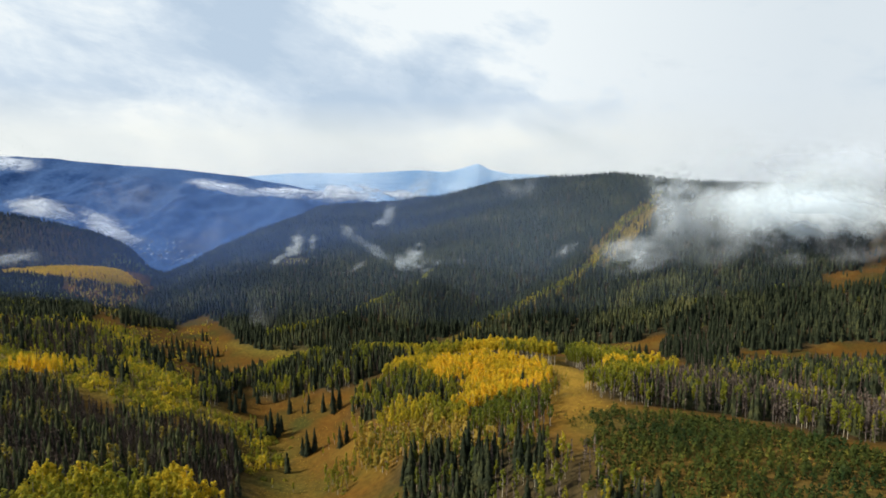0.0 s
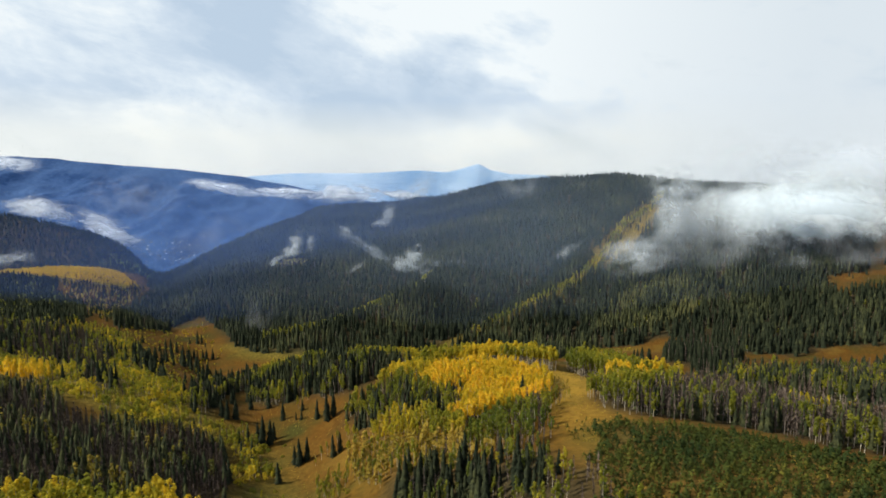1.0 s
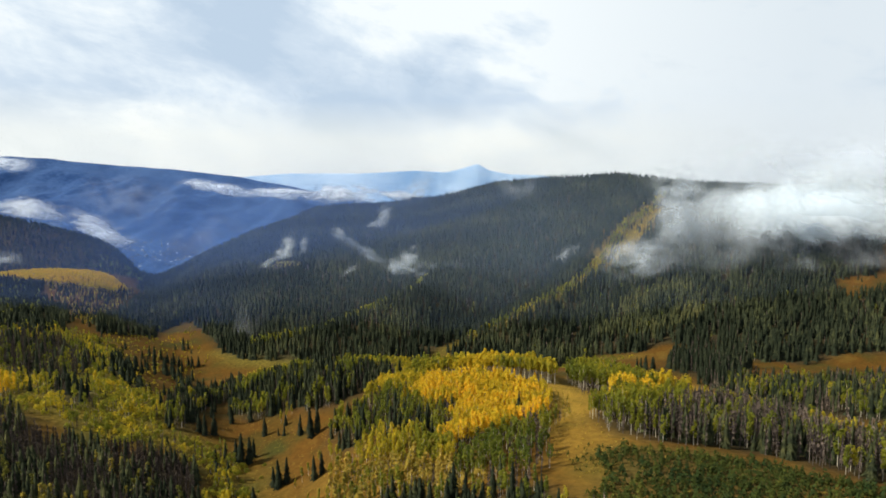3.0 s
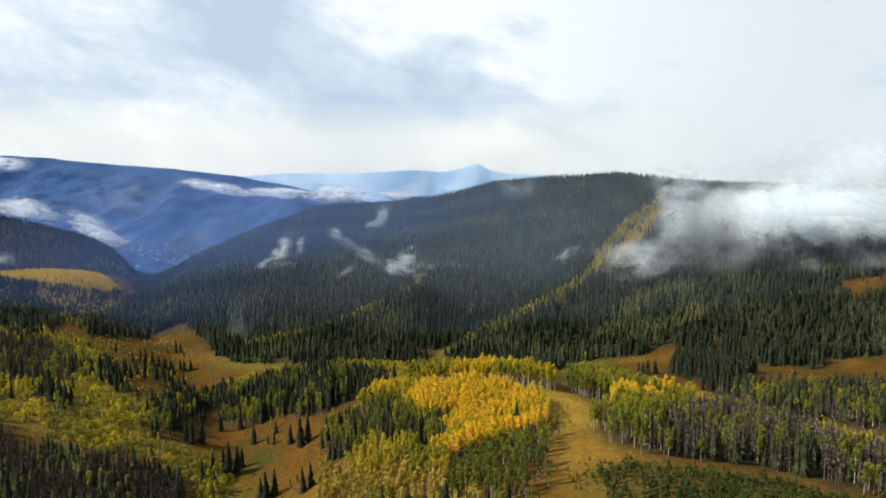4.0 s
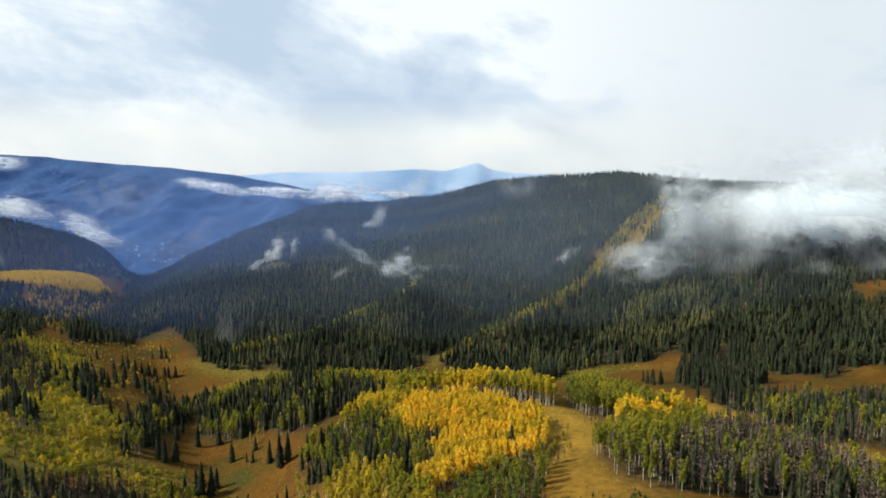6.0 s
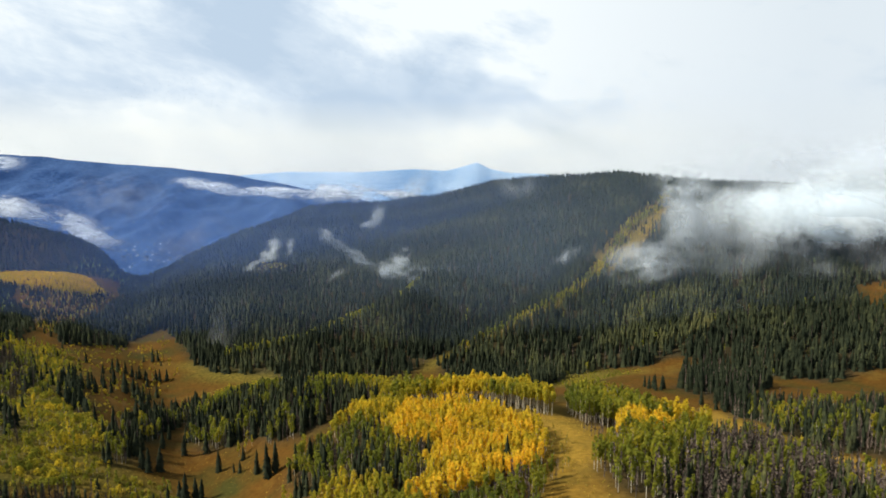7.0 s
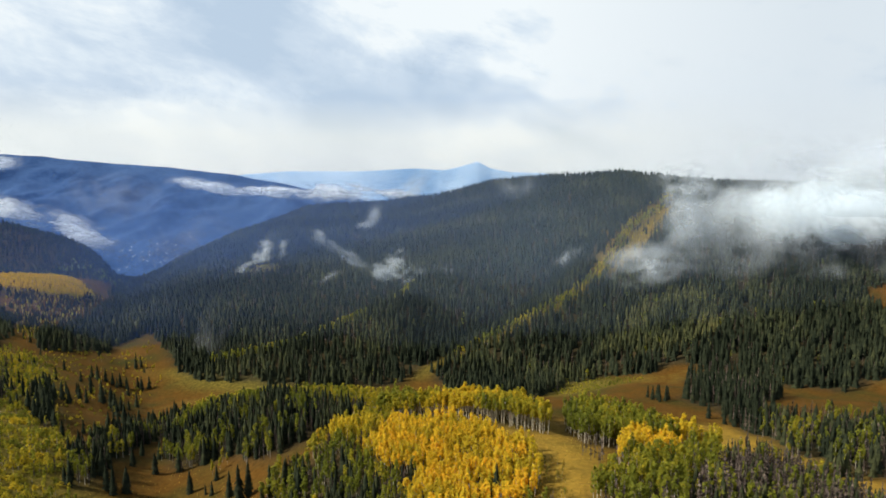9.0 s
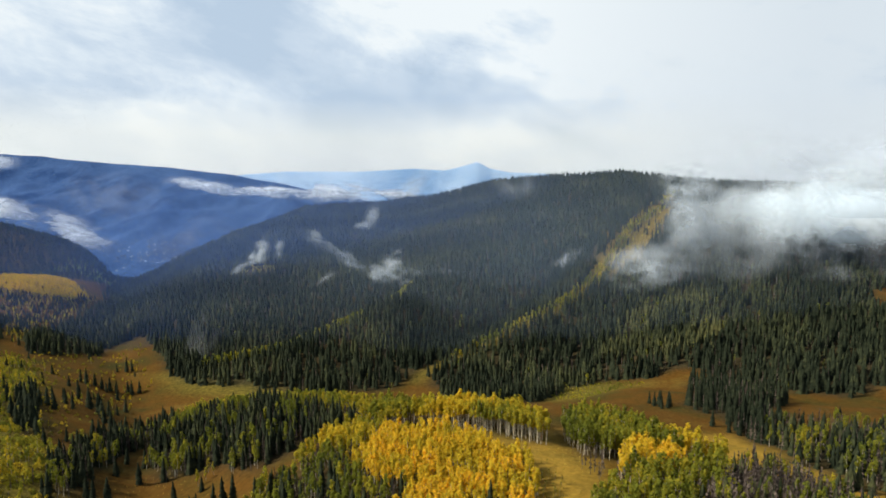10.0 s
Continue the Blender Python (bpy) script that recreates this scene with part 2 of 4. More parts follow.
def ground_height(x, y):
    x, y = np.asarray(x, float), np.asarray(y, float)
    cy, cz = np.interp(x, CREEK_X, CREEK_Y), np.interp(x, CREEK_X, CREEK_Z)
    # north of the creek: the mountain
    ty, tz = np.interp(x, CREST_X, CREST_Y), np.interp(x, CREST_X, CREST_Z)
    s = (y - cy) / np.maximum(ty - cy, 60.0)
    up = np.where(s < 1, 0.35 * smooth(s) + 0.65 * np.clip(s, 0, 1) ** 0.95, 1 - 0.42 * np.clip(s - 1, 0, 3) ** 1.3)
    north = cz + (tz - cz) * up
    for xs, ys, vs, w in SPURS:
        d, v = along(x, y, xs, ys, vs)
        north = north + v * np.exp(-(d / w) ** 2)
    north = north + smooth((y - cy) / 200.0) * 5.0 * waves(x, y, 260.0, 5)
    north = np.maximum(north, -95 + 4 * waves(x, y, 300.0, 7))
    # south of it: the tilted bench with the groves, the gully and the western slope
    gx, gz = np.interp(y, GULLY_Y, GULLY_X), np.interp(y, GULLY_Y, GULLY_Z)
    bench = 118 - 0.17 * (y - 230) - 0.03 * (x - 90) + 2.0 * waves(x, y, 130.0, 3)
    bench = np.where(y < 230, 118 - 0.10 * (y - 230) - 0.03 * (x - 90), bench)
    east = gz + (np.maximum(bench, cz) - gz) * smooth((x - gx) / 115.0)
    dl = gx - x
    west = gz + 42 * (1 - np.exp(-np.clip(dl, 0, None) / 75.0)) * smooth(1.2 - (y - 500) / 900.0) + 0.02 * np.clip(dl, 0, 2000)
    west = west + hill(x, y, -750, 1220, 190, 120, -10, 35) * smooth(dl / 120.0)
    west = west + hill(x, y, -1300, 1700, 650, 175, -15, 180) * smooth(dl / 110.0) + 3 * waves(x, y, 170.0, 9) * smooth(dl / 150)
    south = np.where(x > gx, east, west)
    k = smooth((cy - y) / np.interp(x, [-100, 120, 200], [190.0, 190.0, 80.0]))
    south = np.where(x > gx, cz + (south - cz) * k, south)
    lift, weight = np.zeros(np.shape(south)), np.full(np.shape(south), 0.15)
    for sx, sy, rise, reach in SWELLS:
        w = hill(x, y, sx, sy, reach, reach, 0, 1.0)
        lift, weight = lift + w * rise, weight + w
    south = south + lift / weight * smooth((cy - y) / 60.0)
    z = np.where(y > cy, north, south)
    # the ground drops into the far valley
    drop = smooth((y - 1720) / 420.0) * smooth((-420 - x) / 250.0)
    return z * (1 - drop) - 130 * drop


# swells and hollows of the bench and the western slope: place, rise, reach
SWELLS = [(80, 440, 8, 60), (100, 380, 3, 50), (15, 360, -7, 45), (-14, 428, -7, 45), (-42, 462, -9, 50), (-190, 480, -14, 75), (-280, 540, -17, 95), (-325, 670, -17, 95),
          (-370, 610, -9, 90), (-150, 495, -4, 45), (-178, 286, -5, 60), (172, 440, -5, 55), (273, 451, -4, 70)]


def spaced(stops):
    """Grid lines: from, to, step, piece by piece."""
    out = []
    for a, b, s in stops:
        out += list(np.arange(a, b, s))
    return np.array(out + [stops[-1][1]])


def sheet(name, xs, ys, zs, mat, attrs=()):
    """One mesh from a grid of heights."""
    nx, ny = len(xs), len(ys)
    gx, gy = np.meshgrid(xs, ys)
    co = np.stack([gx, gy, zs], -1).reshape(-1, 3)
    i = np.arange(nx * ny).reshape(ny, nx)
    f = np.stack([i[:-1, :-1], i[:-1, 1:], i[1:, 1:], i[1:, :-1]], -1).reshape(-1, 4)
    me = mesh_of(name, co, f, mat)
    me.polygons.foreach_set("use_smooth", np.ones(len(f), bool))
    for key, values in attrs:
        me.attributes.new(key, "FLOAT", "POINT")
        me.attributes[key].data.foreach_set("value", np.ascontiguousarray(values.reshape(-1), dtype=np.float32))
    me.update()
    return new(name, me)


def mesh_of(name, co, faces, mat):
    """A mesh from arrays of places and of faces that all have the same number of corners."""
    me = bpy.data.meshes.new(name)
    n, c = faces.shape
    me.vertices.add(len(co))
    me.vertices.foreach_set("co", np.asarray(co, np.float32).reshape(-1))
    me.loops.add(n * c)
    me.loops.foreach_set("vertex_index", faces.reshape(-1).astype(np.int32))
    me.polygons.add(n)
    me.polygons.foreach_set("loop_start", np.arange(0, n * c, c, dtype=np.int32))
    me.update(calc_edges=True)
    me.materials.append(mat)
    return me


GX = spaced([(-4800, -1600, 80), (-1600, -700, 20), (-700, 800, 10), (800, 1800, 30), (1800, 4800, 100)])
GY = spaced([(-3000, -200, 100), (-200, 120, 20), (120, 1000, 8), (1000, 2200, 20), (2200, 4800, 80)])


def softened(z, times):
    for _ in range(times):
        p = np.pad(z, 1, mode="edge")
        z = (p[1:-1, 1:-1] * 4 + p[:-2, 1:-1] + p[2:, 1:-1] + p[1:-1, :-2] + p[1:-1, 2:]) / 8.0
    return z


MX, MY = np.meshgrid(GX, GY)
GZ = softened(ground_height(MX, MY), 6)


def ground_at(x, y):
    """Height of the laid-out ground, between its grid lines."""
    x, y = np.asarray(x, float), np.asarray(y, float)
    i = np.clip(np.searchsorted(GX, x) - 1, 0, len(GX) - 2)
    j = np.clip(np.searchsorted(GY, y) - 1, 0, len(GY) - 2)
    u, v = (x - GX[i]) / (GX[i + 1] - GX[i]), (y - GY[j]) / (GY[j + 1] - GY[j])
    return (GZ[j, i] * (1 - u) * (1 - v) + GZ[j, i + 1] * u * (1 - v) + GZ[j + 1, i] * (1 - u) * v + GZ[j + 1, i + 1] * u * v)

# ---- where things grow ----
def inside(poly, x, y):
    """Which places lie inside a plan outline."""
    out = np.zeros(np.shape(x), bool)
    n = len(poly)
    for k in range(n):
        (ax, ay), (bx, by) = poly[k], poly[(k + 1) % n]
        cross = (ay > y) != (by > y)
        with np.errstate(divide="ignore", invalid="ignore"):
            out ^= cross & (x < (bx - ax) * (y - ay) / (by - ay + 1e-12) + ax)
    return out


def near_line(x, y, pts, w):
    d, _ = along(x, y, [p[0] for p in pts], [p[1] for p in pts], [0] * len(pts))
    return d < w


def sown(poly, step, rng, ragged=0.0):
    """Uneven places inside an outline, about step apart."""
    xs, ys = [p[0] for p in poly], [p[1] for p in poly]
    gx, gy = np.meshgrid(np.arange(min(xs) - step, max(xs) + step, step), np.arange(min(ys) - step, max(ys) + step, step))
    gx, gy = gx.ravel(), gy.ravel()
    gx, gy = gx + rng.uniform(-0.48, 0.48, gx.size) * step, gy + rng.uniform(-0.48, 0.48, gy.size) * step
    ok = inside(poly, gx + ragged * waves(gx, gy, 28.0, 21), gy + ragged * waves(gx, gy, 28.0, 22))
    return gx[ok], gy[ok]


DARK_WEST = [(-440, 430), (-327, 440), (-303, 440), (-262, 419), (-246, 402), (-225, 385), (-212, 391), (-190, 389), (-181, 401), (-162, 410), (-147, 401), (-126, 366), (-112, 326), (-106, 295), (-107, 284), (-118, 284), (-128, 299), (-140, 270), (-166, 270), (-183, 268), (-180, 236), (-200, 180), (-330, 200), (-440, 300)]
GOLD_WEST = [(-166, 225), (-181, 262), (-162, 264), (-145, 263), (-133, 266), (-129, 294), (-118, 280), (-104, 270), (-112, 205), (-156, 205)]
LIME_WEST = [(-440, 752), (-396, 748), (-340, 690), (-320, 650), (-300, 620), (-250, 543), (-217, 516), (-195, 480), (-178, 453), (-150, 450), (-128, 423), (-112, 390), (-106, 350), (-112, 335), (-126, 384), (-147, 408), (-178, 425), (-201, 408), (-262, 425), (-340, 455), (-480, 540), (-520, 700)]
MIXED_WEST = [(-560, 640), (-412, 690), (-389, 696), (-350, 640), (-313, 584), (-307, 555), (-312, 530), (-340, 536), (-440, 560), (-560, 560)]
ROW = [(-192, 469), (-181, 453), (-172, 463), (-183, 493), (-193, 536), (-196, 575), (-188, 579), (-164, 528), (-143, 500), (-134, 506), (-107, 497), (-86, 476), (-67, 471), (-51, 487), (-30, 505), (-20, 522), (-63, 552), (-116, 586), (-165, 615), (-200, 632), (-225, 600), (-215, 540), (-204, 500)]
ROW_BACK = [(-205, 640), (-165, 617), (-116, 588), (-63, 554), (-18, 524), (0, 522), (10, 555), (-60, 595), (-120, 635), (-190, 670)]
KNOLL_WEST = [(-48, 436), (-45, 454), (-39, 481), (-29, 504), (-16, 510), (-2, 502), (-10, 462), (-16, 440), (-28, 453), (-38, 440)]
BRIGHT = [(-16, 432), (-10, 458), (-3, 500), (8, 480), (18, 472), (29, 477), (40, 448), (50, 430), (60, 416), (69, 400), (69, 380), (66, 358), (53, 346), (45, 341), (37, 329), (24, 326), (13, 325), (7, 336), (9, 350), (13, 362), (12, 397), (2, 402), (-8, 420)]
KNOLL_MIX = [(-64, 447), (-48, 434), (-36, 442), (-28, 450), (-14, 428), (0, 400), (12, 394), (12, 360), (6, 345), (-5, 349), (-8, 356), (-32, 378), (-50, 392), (-66, 420)]
DULL = [(-60, 370), (-44, 371), (-24, 342), (-7, 321), (12, 301), (18, 286), (28, 271), (24, 259), (16, 270), (-1, 292), (-20, 318), (-26, 313), (-27, 299), (-43, 319)]
GREEN_BELOW = [(9, 300), (22, 319), (36, 324), (47, 340), (64, 340), (59, 314), (55, 297), (50, 278), (40, 268), (29, 271), (17, 287)]
FRONT = [(16, 268), (24, 259), (33, 264), (45, 252), (50, 228), (55, 214), (62, 205), (70, 110), (-20, 120), (14, 218), (21, 230)]
WALL = [(-14, 508), (8, 498), (23, 497), (42, 483), (57, 466), (70, 452), (83, 443), (87, 460), (82, 482), (70, 502), (42, 516), (5, 526), (-18, 522)]
GREEN_EAST = [(97, 478), (95, 450), (98, 432), (113, 428), (120, 430), (138, 440), (148, 430), (160, 418), (173, 430), (163, 446), (153, 466), (147, 488), (135, 508), (112, 506)]
DEAD_BAND = [(92, 302), (111, 297), (137, 297), (155, 288), (165, 268), (176, 250), (215, 232), (290, 205), (320, 240), (240, 285), (206, 322), (200, 345), (198, 360), (207, 395), (200, 420), (186, 436), (170, 424), (150, 385), (129, 361), (118, 340), (108, 322)]
MIXED_EAST = [(222, 492), (248, 538), (274, 540), (318, 542), (420, 560), (560, 480), (420, 330), (330, 330), (255, 400), (244, 412), (231, 407), (220, 423), (235, 449), (217, 444), (220, 471)]
PINES = [(58, 241), (72, 262), (76, 288), (90, 294), (107, 289), (129, 288), (148, 278), (158, 256), (170, 237), (205, 226), (285, 190), (240, 110), (140, 120), (66, 150), (54, 200)]
STRIP_PINES = [(55, 289), (68, 306), (79, 292), (72, 265), (57, 262)]
WEST_CLUMP = [(-288, 485), (-309, 531), (-255, 487), (-238, 459), (-248, 451), (-264, 457)]
MEADOW_CLUMP = [(-311, 602), (-335, 657), (-318, 655), (-280, 592), (-240, 531), (-253, 535), (-291, 576)]
YELLOW_FRONT = [(-44, 372), (-32, 380), (-8, 358), (0, 340), (7, 336), (15, 324), (13, 300), (-7, 320), (-24, 341)]
FRONT_SPRUCES = [(-25, 315), (-17, 315), (-4, 293), (12, 270), (19, 254), (23, 244), (21, 228), (14, 220), (-20, 200), (-30, 240), (-18, 267)]
SLOPE_BUSHES = [(-68, 327), (-66, 357), (-54, 349), (-45, 312), (-54, 306)]
YELLOW_STRIP = [(150, 436), (164, 424), (174, 431), (164, 448), (154, 468), (148, 466), (155, 448)]
GOLD_EAST = [(104, 383), (108, 404), (122, 430), (136, 442), (150, 433), (141, 412), (127, 402), (112, 392)]
SPUR_GULLY = [(-10, 795), (60, 874), (132, 955), (205, 1060), (270, 1170)]
SPUR_FLANK = [(232, 832), (273, 895), (326, 917), (373, 916), (371, 857), (324, 779), (282, 757), (238, 758), (197, 776)]
MOUNTAIN = [(-1000, 2000), (-760, 1600), (-640, 1330), (-600, 1284), (-547, 1093), (-500, 960), (-470, 880), (-440, 810), (-412, 772), (-398, 800), (-388, 850), (-392, 900), (-374, 938), (-350, 908), (-308, 850), (-262, 780), (-230, 760), (-100, 728), (-24, 732), (-4, 768), (14, 764), (30, 700), (60, 676), (110, 672), (140, 700),
            (152, 726), (205, 732), (232, 722), (258, 736), (290, 722), (325, 672), (372, 644), (430, 668), (484, 655), (700, 600), (1300, 560), (2100, 900), (2100, 1760), (760, 1720), (450, 1760), (150, 2000), (-160, 2200), (-700, 2150)]
SPUR_STRIP = [(2, 762), (30, 798), (60, 818), (116, 846), (173, 898), (217, 948), (285, 1050), (350, 1190), (440, 1290), (500, 1400)]
SPUR_STRIP_WEST = [(-230, 792), (-175, 826), (-144, 845), (-87, 890), (-24, 1050)]
RED_GLADE = [(545, 885), (621, 895), (700, 1000), (815, 1120), (850, 1080), (660, 890), (590, 815), (524, 812)]
HIGH_GLADE = [(240, 1010), (275, 1075), (315, 1148), (375, 1248), (430, 1315), (470, 1290), (415, 1210), (365, 1120), (320, 1050), (270, 995)]
HIGH_SPOT = [(283, 1160), (290, 1182), (304, 1184), (310, 1166), (300, 1150)]
YELLOW_HILL = [(-960, 1280), (-830, 1180), (-783, 1160), (-712, 1140), (-640, 1128), (-600, 1165), (-610, 1220), (-680, 1290), (-760, 1330), (-860, 1340)]
HILL_WOOD = [(-1200, 1320), (-900, 1300), (-815, 1232), (-730, 1160), (-668, 1060), (-545, 924), (-470, 810), (-440, 755), (-450, 705), (-600, 700), (-1000, 700)]
HILL_MIXED = [(-730, 1160), (-668, 1080), (-545, 930), (-465, 815), (-430, 780), (-450, 830), (-500, 950), (-556, 1100), (-606, 1240), (-640, 1180)]
FAR_HILL = [(-1700, 1250), (-1000, 1300), (-820, 1340), (-700, 1420), (-760, 1600), (-900, 1750), (-1200, 1800), (-1700, 1700)]

GREEN_SOUTH = [(101, 376), (112, 392), (127, 402), (143, 410), (160, 417), (167, 423), (150, 385), (129, 361), (118, 340), (108, 322), (94, 308), (84, 316), (82, 340), (90, 358)]
SPRUCE_TONGUE = [(213, 594), (222, 617), (245, 637), (262, 706), (290, 722), (325, 672), (300, 610), (271, 585), (240, 520), (222, 492), (214, 491), (221, 522), (228, 545), (228, 572), (218, 574)]
WEST_MEADOW = [(-428, 759), (-400, 820), (-353, 911), (-307, 805), (-271, 746), (-255, 663), (-248, 617), (-215, 540), (-205, 500), (-222, 519), (-236, 529), (-278, 592), (-349, 684)]
ROW_EDGE = [(-192, 469), (-179, 455), (-172, 465), (-183, 493), (-193, 536), (-196, 575), (-188, 579), (-164, 528), (-143, 500), (-134, 506), (-107, 497), (-86, 476), (-67, 471), (-51, 487)]
WALL_EDGE = [(8, 498), (23, 497), (42, 483), (57, 466), (70, 452), (84, 442)]
GREEN_EDGE = [(92, 446), (97, 431), (113, 428)]
DEAD_EDGE = [(92, 302), (111, 297), (137, 297), (155, 288), (165, 268), (176, 250)]
SMALL_GLADE = [(-350, 1265), (-330, 1290), (-290, 1292), (-272, 1262), (-300, 1238), (-335, 1240)]
CREEKSIDE = [(60, 735), (130, 690), (150, 660), (180, 690), (222, 712), (215, 724), (150, 738)]
wood = np.zeros(MX.shape)
for zone in (KNOLL_MIX, FRONT_SPRUCES, GREEN_SOUTH, WEST_CLUMP, MEADOW_CLUMP, SPRUCE_TONGUE, BRIGHT, GOLD_WEST, WALL, DARK_WEST, ROW, KNOLL_WEST, FRONT, DEAD_BAND, MIXED_WEST, MIXED_EAST, MOUNTAIN, HILL_WOOD, FAR_HILL, GREEN_EAST, ROW_BACK):
    wood[inside(zone, MX, MY)] = 0.85
wood[near_line(MX, MY, SPUR_STRIP, 9) | inside(HIGH_GLADE, MX, MY) | inside(HIGH_SPOT, MX, MY) | inside(RED_GLADE, MX, MY)] = 0.0
wood[inside(PINES, MX, MY)] = 0.45
wood[(MY > 2000) | (MY < 100)] = 0.9
wood = softened(wood, 1)
# where the dry grass with painted-in sunlight lies
sunlit_straw_grass = np.zeros(MX.shape)
for zone in ([(40, 500), (62, 345), (84, 335), (104, 400), (118, 470), (80, 500)], [(180, 520), (176, 440), (200, 340), (260, 290), (235, 400), (225, 520)], [(-30, 470), (60, 520), (60, 440)]):
    sunlit_straw_grass[inside(zone, MX, MY)] = 0.9
sunlit_straw_grass[inside(HIGH_GLADE, MX, MY) | inside(HIGH_SPOT, MX, MY)] = 0.8
sunlit_straw_grass[inside([(56, 345), (52, 240), (90, 240), (92, 335)], MX, MY)] = 0.45
sunlit_straw_grass[inside(DULL, MX, MY) | inside(YELLOW_FRONT, MX, MY) | inside(PINES, MX, MY)] = 0.4
olive_grass = np.zeros(MX.shape)
for zone in (LIME_WEST, [(-150, 440), (-115, 330), (-70, 240), (-60, 300), (-85, 370), (-110, 420)], [(60, 735), (140, 660), (225, 712), (150, 745)], [(-300, 800), (-230, 740), (-90, 690), (-80, 730), (-260, 800)]):
    olive_grass[inside(zone, MX, MY)] = 0.85
olive_grass[inside([(-150, 440), (-115, 330), (-70, 240), (-60, 300), (-85, 370), (-110, 420)], MX, MY)] = 0.4
olive_grass[near_line(MX, MY, SPUR_STRIP, 12)] = 0.9
olive_grass[inside(HIGH_GLADE, MX, MY)] = 0.5
olive_grass[inside(YELLOW_HILL, MX, MY)] = 1.0
olive_grass = softened(olive_grass, 3)
sunlit_straw_grass = softened(sunlit_straw_grass, 3)
ground = tagged(sheet("ground", GX, GY, GZ, GROUND, [("wood", wood), ("sunlit_straw", sunlit_straw_grass), ("olive", olive_grass)]), "rust and tan autumn meadow with dark forest floor", "ground", kind="structure")

# ---- trees ----
def ring(n, r, z, turn=0.0):
    a = np.arange(n) * 2 * math.pi / n + turn
    return np.stack([r * np.cos(a), r * np.sin(a), np.full(n, z)], -1)


def pole(height, r0, r1, sides, bend, rng):
    """A tapered stem of three joints."""
    b = rng.uniform(-bend, bend, 2)
    levels = [(0.0, r0), (0.45, r0 * 0.7 + r1 * 0.3), (1.0, r1)]
    co, fa = [], []
    for k, (s, r) in enumerate(levels):
        c = ring(sides, r, s * height)
        c[:, :2] += b * s * s
        co.append(c)
        if k:
            for j in range(sides):
                a0, a1 = (k - 1) * sides + j, (k - 1) * sides + (j + 1) % sides
                fa += [(a0, a1, a1 + sides), (a0, a1 + sides, a0 + sides)]
    return np.concatenate(co), np.array(fa)


def leaves(centres, outward, size, rng, droop=0.0, wild=0.45):
    """A small leaf clump at each centre, turned roughly outward."""
    n = len(centres)
    o = outward + rng.normal(0, wild, (n, 3))
    o /= np.linalg.norm(o, axis=1, keepdims=True) + 1e-9
    u = np.cross(o, rng.normal(0, 1, (n, 3)))
    u /= np.linalg.norm(u, axis=1, keepdims=True) + 1e-9
    v = np.cross(o, u)
    s = size * rng.uniform(0.6, 1.4, (n, 1))
    co = np.stack([centres + u * s, centres + (-0.5 * u + 0.87 * v) * s, centres + (-0.5 * u - 0.87 * v) * s], 1).reshape(-1, 3)
    co[:, 2] -= droop
    return co, np.arange(n * 3).reshape(-1, 3)


def joined(parts):
    """Several (places, triangles, material slot) as one."""
    co, fa, mi, base = [], [], [], 0
    for c, f, m in parts:
        co.append(c)
        fa.append(f + base)
        mi.append(np.full(len(f), m))
        base += len(c)
    return np.concatenate(co), np.concatenate(fa), np.concatenate(mi)


def aspen_shape(rng, clumps, bare=0.32, sides=4):
    """One metre of aspen: a pale stem, a few limbs, an uneven crown of leaf clumps."""
    stem = pole(0.9, 0.0125, 0.0035, sides, 0.03, rng)
    lobes = 11
    la = rng.uniform(0, 2 * math.pi, lobes)
    lz = np.linspace(bare + 0.08, 0.92, lobes) + rng.uniform(-0.04, 0.04, lobes)
    lr = 0.082 * np.sin(np.clip((1.02 - lz) / (1.02 - bare), 0, 1) * math.pi * 0.62 + 0.35) * rng.uniform(0.5, 1.2, lobes)
    which = rng.randint(0, lobes, clumps)
    d = rng.normal(0, 1, (clumps, 3))
    d /= np.linalg.norm(d, axis=1, keepdims=True)
    c = np.stack([lr * np.cos(la), lr * np.sin(la), lz], -1)[which] + d * rng.uniform(0.55, 1.0, (clumps, 1)) * np.array([0.055, 0.055, 0.09])
    crown = leaves(c, d + np.array([0, 0, 0.6]), 0.50 / math.sqrt(clumps), rng, 0.0, 0.3)
    limbs = []
    for k in range(0, lobes, 3):
        tip = np.array([lr[k] * math.cos(la[k]), lr[k] * math.sin(la[k]), lz[k]])
        root = np.array([0, 0, lz[k] - 0.10])
        limbs.append((np.array([root + (0.004, 0, 0), root - (0.004, 0, 0), tip]), np.array([[0, 1, 2]])))
    return stem, limbs, crown


def spruce_shape(rng, tiers, points, slim=0.15):
    """One metre of spruce: jagged drooping skirts of boughs up to a spire."""
    co, fa, base = [], [], 0
    for k in range(tiers):
        s = k / tiers
        z = 0.06 + 0.90 * s ** 0.92
        r = slim * (1 - s) ** 0.85 + 0.012
        c = ring(points, r, z, rng.uniform(0, 6.28))
        far = rng.uniform(0.62, 1.3, points)
        far[1::2] *= 0.45
        c[:, :2] *= far[:, None]
        c[:, 2] += -0.42 * r * far + rng.uniform(-0.02, 0.02, points)
        top = np.array([[rng.uniform(-0.006, 0.006), rng.uniform(-0.006, 0.006), min(z + 1.9 / tiers, 1.0)]])
        co += [c, top]
        fa += [(base + j, base + (j + 1) % points, base + points) for j in range(points)]
        base += points + 1
    return np.concatenate(co), np.array(fa)


